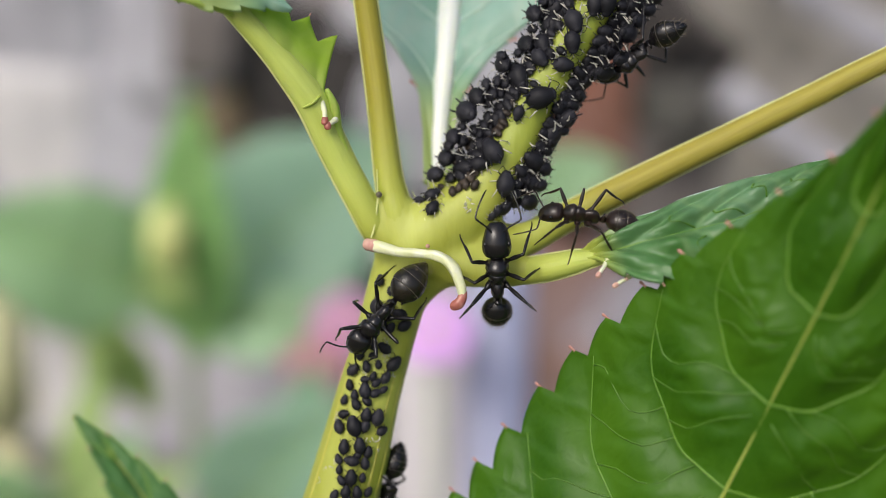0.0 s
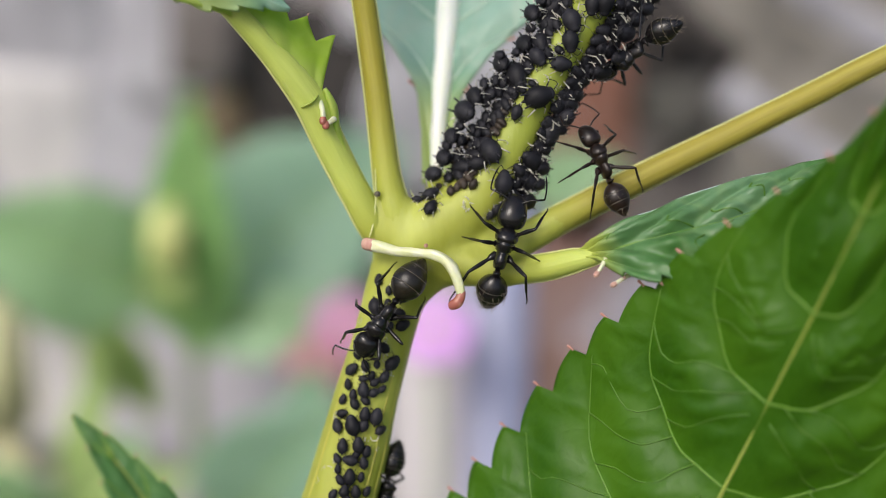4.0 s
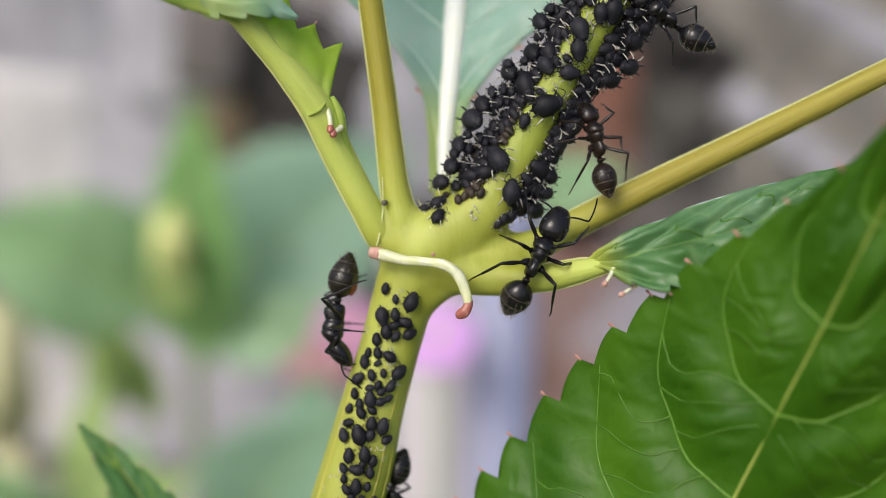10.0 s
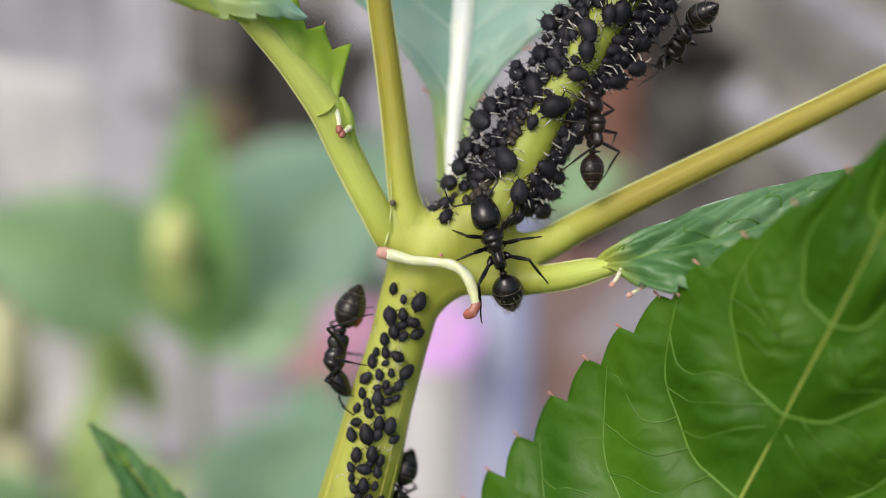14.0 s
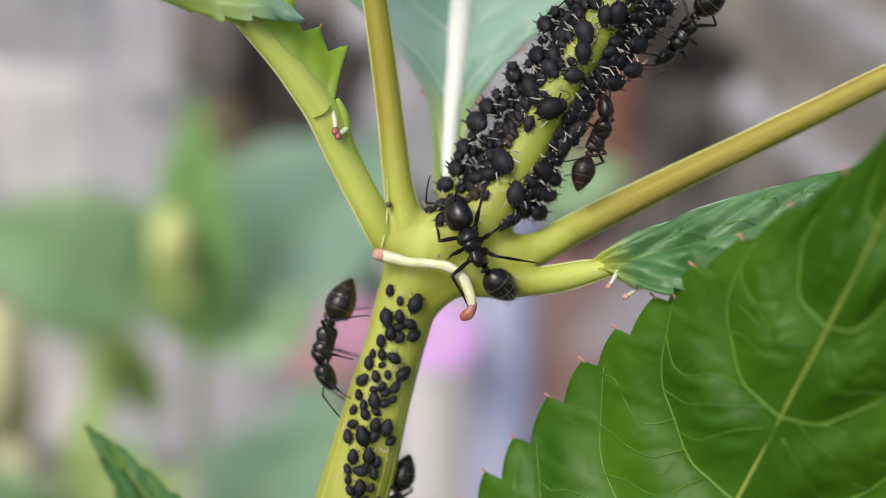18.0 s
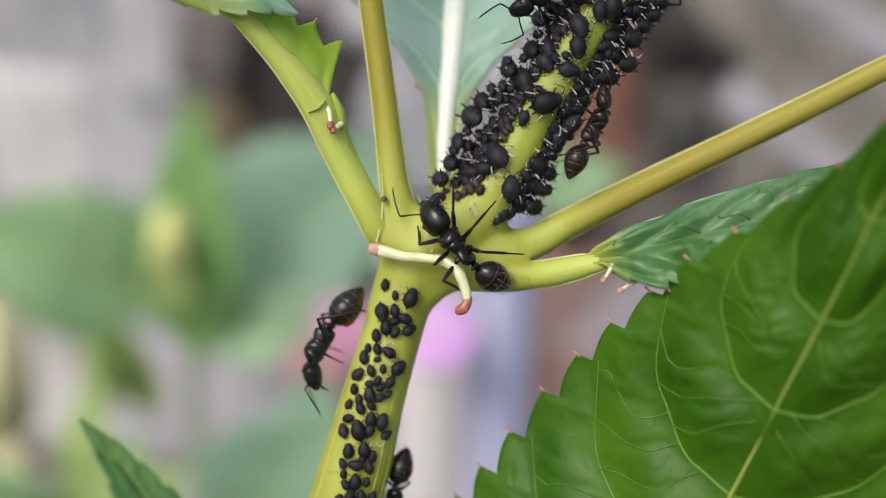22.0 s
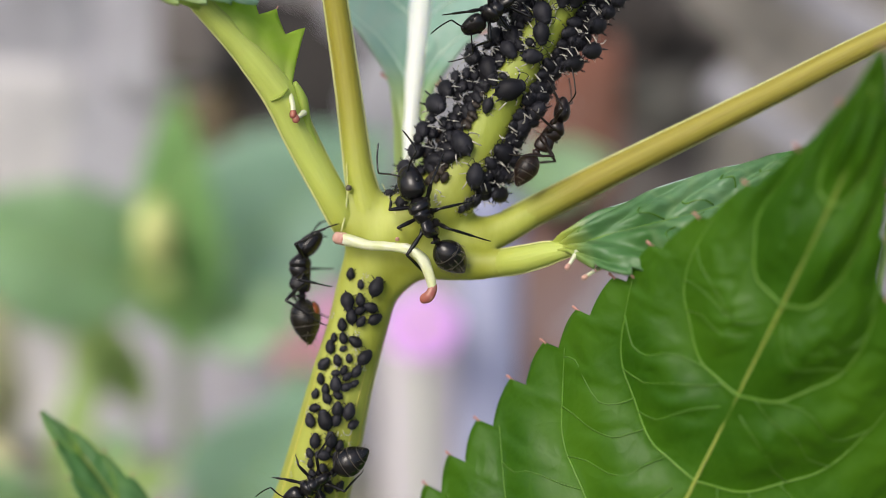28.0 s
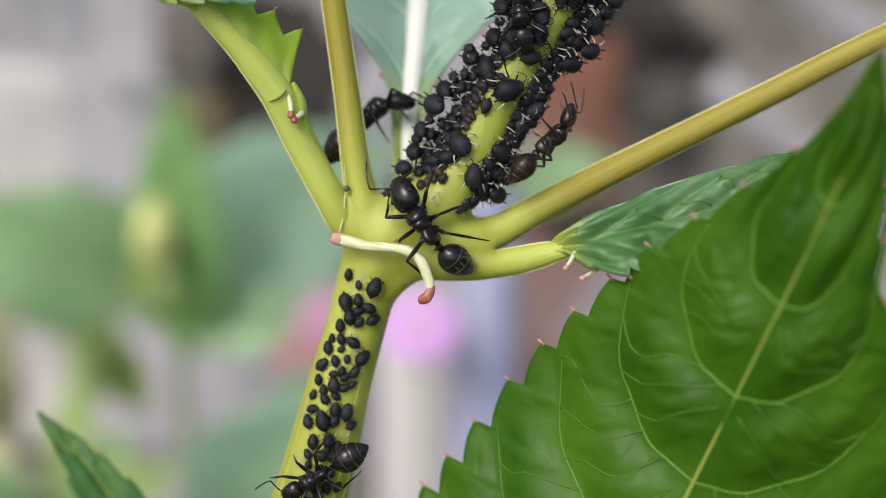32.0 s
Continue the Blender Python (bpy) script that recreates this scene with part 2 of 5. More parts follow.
CHITIN_BAND = material("band_chitin", (0.085, 0.072, 0.050), (0.04, 0.034, 0.026), rough=0.35, scale=900, bump=0.1)
HAIR = material("pale_hair", (0.24, 0.20, 0.14), rough=0.5, bump=0)
EYE = material("dark_eye", (0.01, 0.01, 0.011), rough=0.15, bump=0.1, scale=3000, bump_scale=20000)
APHID = material("black_aphid", (0.012, 0.012, 0.016), (0.024, 0.024, 0.031), specular=0.25, rough=0.55, scale=1800, bump=0.3, bump_scale=6000,
                 each=0.35, depth=0.00006)
NYMPH = material("brown_nymph", (0.030, 0.022, 0.018), (0.060, 0.046, 0.034), specular=0.3, rough=0.5, scale=1800, bump=0.3, bump_scale=6000, each=0.4, depth=0.00006)
APHID_LEG = material("pale_aphid_leg", (0.62, 0.60, 0.54), (0.34, 0.32, 0.27), rough=0.45, scale=1500, bump=0)
SPECK = material("grey_brown_speck", (0.16, 0.14, 0.10), (0.07, 0.06, 0.05), rough=0.6, scale=2500, bump=0.2)
SKIN = material("cast_skin", (0.70, 0.68, 0.60), (0.5, 0.5, 0.42), rough=0.6, scale=2500, bump=0.2)
STONE_WHITE = material("white_stone", (0.72, 0.70, 0.71), (0.54, 0.53, 0.55), rough=0.85, scale=26, bump=0.5, bump_scale=90, depth=0.004)
STONE_PALE = material("pale_stone", (0.55, 0.55, 0.61), (0.36, 0.355, 0.40), rough=0.85, scale=26, bump=0.6, bump_scale=90, each=0.15, depth=0.004)
STONE_BEIGE = material("beige_stone", (0.37, 0.345, 0.315), (0.25, 0.235, 0.215), rough=0.85, scale=26, bump=0.6, bump_scale=90, each=0.15, depth=0.004)
STONE_DARK = material("near_black_stone", (0.020, 0.018, 0.018), (0.055, 0.048, 0.046), rough=0.8, scale=14, bump=0.6, bump_scale=90, depth=0.004)
STONE_BROWN = material("brown_stone", (0.19, 0.17, 0.165), (0.13, 0.115, 0.11), rough=0.85, scale=26, bump=0.6, bump_scale=90, depth=0.004)
STONE_LILAC = material("lilac_stone", (0.45, 0.43, 0.50), (0.52, 0.49, 0.56), rough=0.85, scale=14, bump=0.6, bump_scale=90, depth=0.004)
STONE_SHADE = material("dark_grey_stone", (0.055, 0.058, 0.050), (0.095, 0.092, 0.085), rough=0.85, scale=14, bump=0.6, bump_scale=90, depth=0.004)
STONE_VIOLET = material("violet_grey_stone", (0.58, 0.56, 0.66), (0.66, 0.63, 0.71), rough=0.85, scale=14, bump=0.6, bump_scale=90, depth=0.004)
STONE_OCHRE = material("ochre_stone", (0.24, 0.19, 0.09), (0.17, 0.13, 0.08), rough=0.85, scale=14, bump=0.6, bump_scale=90, depth=0.004)
BRICK_PALE = material("faded_brick", (0.37, 0.22, 0.18), (0.40, 0.29, 0.29), rough=0.85, scale=20, bump=0.5, bump_scale=120, depth=0.003)
BRICK = material("red_brick", (0.27, 0.11, 0.075), (0.24, 0.12, 0.09), rough=0.85, scale=20, bump=0.6, bump_scale=120, depth=0.003)
MORTAR = material("lime_mortar", (0.50, 0.47, 0.47), (0.42, 0.40, 0.40), rough=0.95, scale=20, bump=0.6, bump_scale=150, depth=0.004)
# one pale pipe's lit and shaded sides, painted as two colours
PIPE_LIT_SIDE = material("pipe_lit_side_paint", (0.52, 0.50, 0.52), (0.46, 0.44, 0.46), rough=0.5, scale=20, bump=0.1, bump_scale=200)
PIPE_SHADED_SIDE = material("pipe_shaded_side_paint", (0.37, 0.40, 0.58), (0.33, 0.35, 0.50), rough=0.45, scale=20, bump=0.1, bump_scale=200)
CREAM = material("cream_paint", (0.86, 0.82, 0.50), (0.80, 0.76, 0.44), rough=0.6, scale=30, bump=0.2)
SOIL = material("garden_soil", (0.09, 0.075, 0.05), (0.06, 0.09, 0.03), rough=0.95, scale=6, bump=0.8, bump_scale=60, depth=0.01)
GARDEN_LEAF = leaf_material("garden_leaf", (0.37, 0.60, 0.36), (0.44, 0.66, 0.42), (0.5, 0.67, 0.5), (0.44, 0.66, 0.38), 0.35, cell=9)
GARDEN_LEAF_WARM = leaf_material("young_garden_leaf", (0.44, 0.64, 0.24), (0.54, 0.68, 0.26), (0.5, 0.6, 0.28), (0.4, 0.56, 0.14), 0.35, cell=9)
GARDEN_LEAF_TEAL = leaf_material("teal_garden_leaf", (0.30, 0.51, 0.36), (0.37, 0.58, 0.43), (0.4, 0.58, 0.44), (0.34, 0.55, 0.36), 0.35, cell=9)
GARDEN_LEAF_DEEP = leaf_material("deep_garden_leaf", (0.40, 0.66, 0.34), (0.47, 0.71, 0.41), (0.4, 0.6, 0.3), (0.3, 0.56, 0.2), 0.35, cell=9)
GARDEN_LEAF_FRESH = leaf_material("fresh_garden_leaf", (0.33, 0.62, 0.24), (0.40, 0.66, 0.28), (0.4, 0.66, 0.24), (0.34, 0.62, 0.12), 0.35, cell=9)
GARDEN_STALK = stem_material("garden_stalk", (0.30, 0.50, 0.20), (0.36, 0.48, 0.14))
PETAL = material("magenta_petal", (0.94, 0.58, 1.0), (0.90, 0.52, 1.0), rough=0.5, scale=60, bump=0.1, through_light=(0.82, 0.52, 1.0), through_share=0.3)
PETAL_PALE = material("pale_rose_petal", (0.95, 0.58, 0.94), (0.92, 0.50, 0.80), rough=0.5, scale=60, bump=0.1, through_light=(0.85, 0.5, 0.7), through_share=0.3)
PETAL_ROSE = material("rose_petal", (0.86, 0.52, 0.64), (0.80, 0.42, 0.52), rough=0.5, scale=60, bump=0.1, through_light=(0.8, 0.3, 0.45), through_share=0.35)
BUD = material("yellow_green_bud", (0.68, 0.73, 0.29), (0.62, 0.68, 0.25), rough=0.5, scale=90, bump=0.2)


# ---------------------------------------------------------------- mesh helpers
def V(*p):
    return Vector(p)


def spline(points, n):
    """A smooth curve through the points, n steps between each two."""
    pts, out = [Vector(p) for p in points], []
    for k in range(len(pts) - 1):
        p0, p1, p2, p3 = pts[max(k - 1, 0)], pts[k], pts[k + 1], pts[min(k + 2, len(pts) - 1)]
        for i in range(n):
            u = i / n
            out.append(0.5 * ((2 * p1) + (p2 - p0) * u + (2 * p0 - 5 * p1 + 4 * p2 - p3) * u * u + (3 * p1 - p0 - 3 * p2 + p3) * u ** 3))
    return out + [pts[-1]]


def blend(values, count):
    """The values, spread evenly over count places."""
    return [float(v) for v in np.interp(np.linspace(0, len(values) - 1, count), range(len(values)), values)]


def add_tube(bm, points, radii, sides=14, wide=1.0, steps=5, lumps=0.0):
    """A round rod along the points, in millimetres, with closed ends; wide stretches it sideways. UV: around and along, in mm."""
    line = spline(points, steps)
    rad = blend(radii, len(line))
    uv = bm.loops.layers.uv.verify()
    side, rings, along, run = None, [], [], 0.0
    for i, p in enumerate(line):
        tangent = (line[min(i + 1, len(line) - 1)] - line[max(i - 1, 0)]).normalized()
        if side is None:
            side = tangent.cross(V(0, 1, 0) if abs(tangent.y) < 0.9 else V(1, 0, 0)).normalized()
        side = (side - tangent * side.dot(tangent)).normalized()
        up = tangent.cross(side)
        run += (p - line[i - 1]).length if i else 0
        along.append(run)
        ring = []
        for k in range(sides):
            t = 2 * math.pi * k / sides
            r = rad[i] * (1 + lumps * noise.noise(p * 0.7 + V(math.cos(t), math.sin(t), 0) * 1.5))
            ring.append(bm.verts.new((p + side * math.cos(t) * r * wide + up * math.sin(t) * r) * MM))
        rings.append(ring)
    girth = 2 * math.pi * max(rad)
    for i in range(len(rings) - 1):
        for k in range(sides):
            n = (k + 1) % sides
            f = bm.faces.new((rings[i][k], rings[i][n], rings[i + 1][n], rings[i + 1][k]))
            for loop, (a_, b_) in zip(f.loops, ((k, i), (k + 1, i), (k + 1, i + 1), (k, i + 1))):
                loop[uv].uv = (a_ / sides * girth, along[b_])
    bm.faces.new(rings[0][::-1])
    bm.faces.new(rings[-1])
    return bm


def tube(points, radii, **more):
    bm = bmesh.new()
    add_tube(bm, points, radii, **more)
    bm.normal_update()
    return bm


def add_lathe(bm, rows, sides=16):
    """Rings across the y axis: rows of (y, half width, half height, lift), in millimetres."""
    rings = []
    for y, w, h, lift in rows:
        rings.append([bm.verts.new((w * math.cos(2 * math.pi * k / sides) * MM, y * MM, (lift + h * math.sin(2 * math.pi * k / sides)) * MM))
                      for k in range(sides)])
    for r0, r1 in zip(rings, rings[1:]):
        for k in range(sides):
            n = (k + 1) % sides
            bm.faces.new((r0[k], r1[k], r1[n], r0[n]))
    bm.faces.new(rings[0])
    bm.faces.new(rings[-1][::-1])
    return bm


def lathe(rows, sides=16):
    bm = add_lathe(bmesh.new(), rows, sides)
    bmesh.ops.recalc_face_normals(bm, faces=bm.faces)
    return bm


def egg(length, width, height, y0=0.0, blunt=0.5, n=10, pinch=1.0):
    """Rows for a lathe: an egg that begins at y0; blunt moves its widest place along it."""
    rows = []
    for i in range(n + 1):
        u = 0.5 - 0.5 * math.cos(math.pi * (0.03 + 0.94 * i / n))
        w = (math.sin(math.pi * u ** (math.log(0.5) / math.log(blunt)))) ** (0.62 * pinch)
        rows.append((y0 + u * length, width / 2 * w, height / 2 * w, 0.0))
    return rows


def mesh_of(name, bm, mat, smooth=True):
    me = bpy.data.meshes.new(name)
    bm.to_mesh(me)
    bm.free()
    for poly in me.polygons:
        poly.use_smooth = smooth
    me.materials.append(mat)
    return me


def part(name, bm, mat, parent, label="", smooth=True, m=None):
    """One mesh object under a thing or a part."""
    ob = new(name, bm if isinstance(bm, bpy.types.Mesh) else mesh_of(name, bm, mat, smooth))
    ob.parent = parent
    if m is not None:
        ob.matrix_basis = m
    return tagged(ob, label=label)


def thing(name, label, category, m=PLANT, group="", kind=""):
    ob = new(name)
    ob.empty_display_size = 0.005
    ob.matrix_basis = m
    return tagged(ob, label, category, group, kind)


# ---------------------------------------------------------------- leaf blades
def leaf(parent, axis, half, facing, material_blade, material_rib, name="leaf_blade", label="", teeth=16, tooth=0.13, veins=8, rib=(0.7, 0.15),
         fold=0.15, quilt=0.35, wave=0.3, other=1.0, sweep=0.55, vein_radius=0.11, rows_per_tooth=6, across=9, gland=0.0, vein_mat=None,
         thick=0.22, make_veins=True, seed=0.0, left=1.0, pointed=False, lean=0.5, rungs=0, half_left=None, tooth_left=None, rim=None, bow=1.2, puff=0.4, shift=0.0, slant=0.42):
    """A serrated blade: axis from base to tip, half widths along it, and the way it faces; midrib, side veins and glands are its parts."""
    count = teeth * rows_per_tooth
    line = spline(axis, 24)
    runs = [0.0]
    for p, q in zip(line, line[1:]):
        runs.append(runs[-1] + (q - p).length)
    length = runs[-1]
    facing = Vector(facing).normalized()

    def at_line(u):
        s = min(max(u, 0), 1) * length
        k = min(max(int(np.searchsorted(runs, s)), 1), len(line) - 1)
        f = (s - runs[k - 1]) / max(runs[k] - runs[k - 1], 1e-6)
        return line[k - 1].lerp(line[k], f), (line[k] - line[k - 1]).normalized()

    def waver(v):
        return rungs * 0.005 * math.sin(17 * abs(v) + (v > 0)) * min(1, abs(v) * 5)

    def surface(u, v, edge=1.0):
        c, tan = at_line(u)
        side = tan.cross(facing).normalized()
        up = side.cross(tan)
        widths = half_left if v < 0 and half_left else half
        w = float(np.interp(u, np.linspace(0, 1, len(widths)), widths)) * edge * (other if v > 0 else left)
        x = v * w
        place = u * veins - shift - sweep * abs(v) ** bow * veins * 0.22 - waver(v)
        phase = place % 1.0
        rise = quilt * math.sin(math.pi * phase) ** 1.6 * min(1, abs(v) * 4) * (1 - 0.75 * abs(v))
        if rungs:
            cell = (abs(v) + length / veins * slant / max(w, 1.0) * (phase + 0.07 * math.sin(7 * phase + 31 * abs(v)))) * (rungs + 0.5) - 0.7 + 0.35 * math.sin(2.3 * math.floor(place) + (v > 0))
            rise *= 1 - puff + puff * abs(math.sin(math.pi * cell)) ** 0.7
        lift = fold * abs(x) + rise + wave * noise.noise(V(u * 5 + seed, v * 1.6, seed))
        return c + side * x + up * lift, up, w

    bm = bmesh.new()
    uv = bm.loops.layers.uv.verify()
    grid = []
    for i in range(count + 1):
        u = i / count
        ph = (u * teeth) % 1.0
        peak = (rows_per_tooth - 1) / rows_per_tooth
        if pointed:
            saw = ph / 0.7 if ph < 0.7 else (1 - ph) / 0.3
        else:
            saw = 1 - (1 - ph / peak) ** 1.6 if ph <= peak else (1 - ph) / (1 - peak)
        row = []
        for j in range(-across, across + 1):
            v = j / across
            bite = tooth_left if v < 0 and tooth_left is not None else tooth
            edge = 1 + bite * (saw - 0.4) * abs(v) ** 3
            p, _, w = surface(u + lean * bite / teeth * saw * abs(v) ** 3, v, edge)
            row.append((bm.verts.new(p * MM), (u * length, v * w + 40)))
        grid.append(row)
    for r0, r1 in zip(grid, grid[1:]):
        for k in range(2 * across):
            corner = (r0[k], r0[k + 1], r1[k + 1], r1[k])
            f = bm.faces.new([q[0] for q in corner])
            for loop, q in zip(f.loops, corner):
                loop[uv].uv = q[1]
    bm.normal_update()
    blade = part(name, bm, material_blade, parent, label)
    solid = blade.modifiers.new("thickness", "SOLIDIFY")
    solid.thickness, solid.offset = thick * MM, 0
    pts = [surface(i / 14, 0)[0] + surface(i / 14, 0)[1] * 0.06 for i in range(15)]
    part("midrib", tube(pts, rib if len(rib) > 2 else [rib[0], rib[0] * 0.75, rib[1] * 1.6, rib[1]], sides=12, steps=3), material_rib, blade)
    if make_veins:
        for k in range(1, veins):
            for sgn in (-1, 1):
                pts = []
                for i in range(12):
                    v = 0.94 * i / 11
                    u = (k + shift + waver(sgn * v)) / veins + sweep * v ** bow * 0.22
                    if u > 0.985:
                        break
                    p, up, _ = surface(u, sgn * v)
                    pts.append(p + up * 0.17)
                if len(pts) > 3:
                    part("side_vein", tube(pts, [vein_radius, vein_radius * 0.7, vein_radius * 0.35], sides=6, steps=3), vein_mat or VEIN_GREEN, blade)
    if rungs:
        net = bmesh.new()
        for k in range(0, veins):
            for sgn in (-1, 1):
                for i in range(rungs):
                    v0 = (i + 0.7 - 0.35 * math.sin(2.3 * k + (sgn > 0))) / (rungs + 0.5)
                    w0 = float(np.interp((k + shift) / veins + sweep * v0 ** bow * 0.22, np.linspace(0, 1, len(half)), half))
                    drop = length / veins * slant / max(w0, 1.0)
                    pts = []
                    for j in range(6):
                        f = j / 5
                        v = v0 - drop * (f + 0.07 * math.sin(7 * f + 31 * v0))
                        u = (k + shift + f + waver(sgn * v)) / veins + sweep * max(v, 0) ** bow * 0.22
                        if v < 0.03 or u > 0.97:
                            break
                        p, up, _ = surface(u, sgn * v)
                        pts.append(p + up * 0.16)
                    if len(pts) > 3:
                        add_tube(net, pts, [0.085, 0.065, 0.085], sides=4, steps=2)
        tagged(part("vein_net", net, NET_VEIN, blade), kind="stuff")
    if rim:
        pts = [surface(rim[0] + (rim[1] - rim[0]) * i / 14, -1)[0] for i in range(15)]
        part("margin", tube(pts, [0.04, 0.07, 0.06, 0.04], sides=8, steps=2), PALE_LEAF_VEIN, blade, "pale thickened leaf margin")
    if gland:
        shared = mesh_of("tooth_gland", lathe([(0, 0.09, 0.09, 0), (0.25, 0.07, 0.07, 0), (0.5, 0.11, 0.11, 0), (0.62, 0.03, 0.03, 0)], 8), GLAND_PINK)
        for k in range(1, teeth):
            for sgn in (-1, 1):
                if sgn < 0 and tooth_left == 0:
                    continue
                u = (k + (0.7 if pointed else 1 - 1 / rows_per_tooth)) / teeth
                p, up, w = surface(u + lean * tooth / teeth, sgn, 1 + 0.6 * tooth)
                inner, _, _ = surface(u - 0.12 / teeth, sgn * 0.7)
                d = (p - inner).normalized()
                g = d.to_track_quat("Y", "Z").to_matrix().to_4x4()
                part("tooth_gland", shared, None, blade, m=Matrix.Translation((p - d * 0.2 * gland) * MM) @ g @ Matrix.Scale(gland, 4))
    return blade


# ---------------------------------------------------------------- the large setting
def ground():
    bm = bmesh.new()
    bmesh.ops.create_grid(bm, x_segments=40, y_segments=40, size=150)
    for v in bm.verts:
        near = min(1, v.co.length / 3)
        v.co.z = 0.05 * noise.noise(v.co * 0.7) * near - 0.01
    tagged(new("ground", mesh_of("ground", bm, SOIL)), "brown garden soil with moss in patches", "ground", kind="structure")


def stone_mesh(name, w, d, h, mat, seed, rough=0.12):
    bm = bmesh.new()
    bmesh.ops.create_cube(bm, size=1)
    bmesh.ops.bevel(bm, geom=bm.edges[:] + bm.verts[:], offset=0.2, segments=3, affect="EDGES", profile=0.6)
    for v in bm.verts:
        v.co += v.co.normalized() * rough * noise.noise(v.co * 2.2 + V(seed, seed * 1.7, 0)) * 0.6
        v.co = V(v.co.x * w, v.co.y * d, v.co.z * h)
    return mesh_of(name, bm, mat)


WALL_Y = 0.52
FEATURES = [  # two opposite corners of a large wall stone, and what it is made of
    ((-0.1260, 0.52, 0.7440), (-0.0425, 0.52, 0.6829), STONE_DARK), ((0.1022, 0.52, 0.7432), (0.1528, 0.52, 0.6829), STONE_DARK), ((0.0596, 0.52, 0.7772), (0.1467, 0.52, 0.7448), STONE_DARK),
    ((0.0633, 0.52, 0.7176), (0.107, 0.52, 0.6433), BRICK), ((0.0538, 0.52, 0.5964), (0.1076, 0.52, 0.5274), BRICK_PALE), ((0.0558, 0.52, 0.5255), (0.1121, 0.52, 0.4447), BRICK_PALE),
    ((-0.2689, 0.52, 0.7833), (-0.1971, 0.52, 0.7144), STONE_PALE), ((-0.2799, 0.52, 0.7128), (-0.2133, 0.52, 0.6433), STONE_WHITE), ((-0.1886, 0.52, 0.7833), (-0.1433, 0.52, 0.7111), STONE_PALE),
    ((-0.2048, 0.52, 0.7095), (-0.1494, 0.52, 0.6433), STONE_PALE), ((0.145, 0.52, 0.7833), (0.2071, 0.52, 0.7176), STONE_BEIGE), ((0.1507, 0.52, 0.716), (0.2149, 0.52, 0.6503), STONE_BEIGE)]
MORE_FEATURES = [
    ((0.2004, 0.52, 0.7833), (0.2889, 0.52, 0.7209), STONE_BEIGE), ((0.2078, 0.52, 0.7193), (0.3009, 0.52, 0.6468), STONE_BEIGE), ((0.1058, 0.52, 0.6812), (0.1582, 0.52, 0.6184), STONE_BROWN),
    ((0.1044, 0.52, 0.6165), (0.1837, 0.52, 0.5354), STONE_LILAC), ((-0.2080, 0.52, 0.5549), (-0.1100, 0.52, 0.4702), STONE_VIOLET), ((-0.2795, 0.52, 0.5815), (-0.2239, 0.52, 0.4869), STONE_WHITE),
    ((-0.0386, 0.52, 0.7833), (0.06, 0.52, 0.7209), STONE_PALE), ((-0.04, 0.52, 0.7193), (0.0626, 0.52, 0.6433), STONE_PALE), ((-0.1447, 0.52, 0.6812), (-0.044, 0.52, 0.6184), STONE_BROWN),
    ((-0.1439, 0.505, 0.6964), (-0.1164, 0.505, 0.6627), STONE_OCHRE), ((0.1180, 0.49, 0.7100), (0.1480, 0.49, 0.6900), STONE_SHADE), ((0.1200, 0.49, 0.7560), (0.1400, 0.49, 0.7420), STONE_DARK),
    ((-0.1480, 0.505, 0.7600), (-0.1200, 0.505, 0.7200), STONE_BROWN)]


def garden_wall():
    wall = thing("wall_garden", "rough garden wall of pale, dark and brick pieces", "wall", Matrix.Identity(4), kind="structure")
    bm = bmesh.new()
    bmesh.ops.create_cube(bm, size=1, matrix=pose(0, WALL_Y + 0.16, 0.75) @ Matrix.Diagonal((2.6, 0.22, 1.7, 1)))
    part("core", bm, MORTAR, wall, "earth and lime mortar", smooth=False)
    rng = random.Random(5)
    big = []
    for k, (p, q, mat) in enumerate(FEATURES + MORE_FEATURES):
        w, h = abs(q[0] - p[0]), abs(q[2] - p[2])
        cx, cz = (p[0] + q[0]) / 2, (p[2] + q[2]) / 2
        big.append((cx - w / 2, cz - h / 2, cx + w / 2, cz + h / 2))
        part("stone", stone_mesh("stone", w * 1.36, 0.06, h * 1.36, mat, k, 0.38), None, wall, m=pose(cx, p[1] + 0.03 + rng.random() * 0.01, cz, 0, rng.uniform(-24, 24), 0))
    shapes = {}
    z = 0.05
    while z < 1.5:
        h = rng.choice((0.07, 0.085, 0.1))
        x = -1.2 - rng.random() * 0.05
        while x < 1.18:
            w = rng.choice((0.1, 0.13, 0.17))
            cx, cz = x + w / 2, z + h / 2
            if not any(b[0] - w * 0.3 < cx < b[2] + w * 0.3 and b[1] - h * 0.3 < cz < b[3] + h * 0.3 for b in big):
                mat = rng.choice((STONE_PALE, STONE_BEIGE, STONE_LILAC))
                key = (w, h, mat.name, rng.randrange(2))
                if key not in shapes:
                    shapes[key] = stone_mesh("stone", w * 1.12, 0.08, h * 1.12, mat, len(shapes) + 40.0)
                part("stone", shapes[key], None, wall, m=pose(cx, WALL_Y + 0.035 + rng.random() * 0.015, cz, 0, rng.uniform(-3, 3), 0))
            x += w
        z += h


def box_part(name, parent, size, at, mat, bevel=0.003):
    bm = bmesh.new()
    bmesh.ops.create_cube(bm, size=1, matrix=pose(*at) @ Matrix.Diagonal((*size, 1)))
    bmesh.ops.bevel(bm, geom=bm.edges[:], offset=bevel, segments=2, affect="EDGES")
    return part(name, bm, mat, parent)


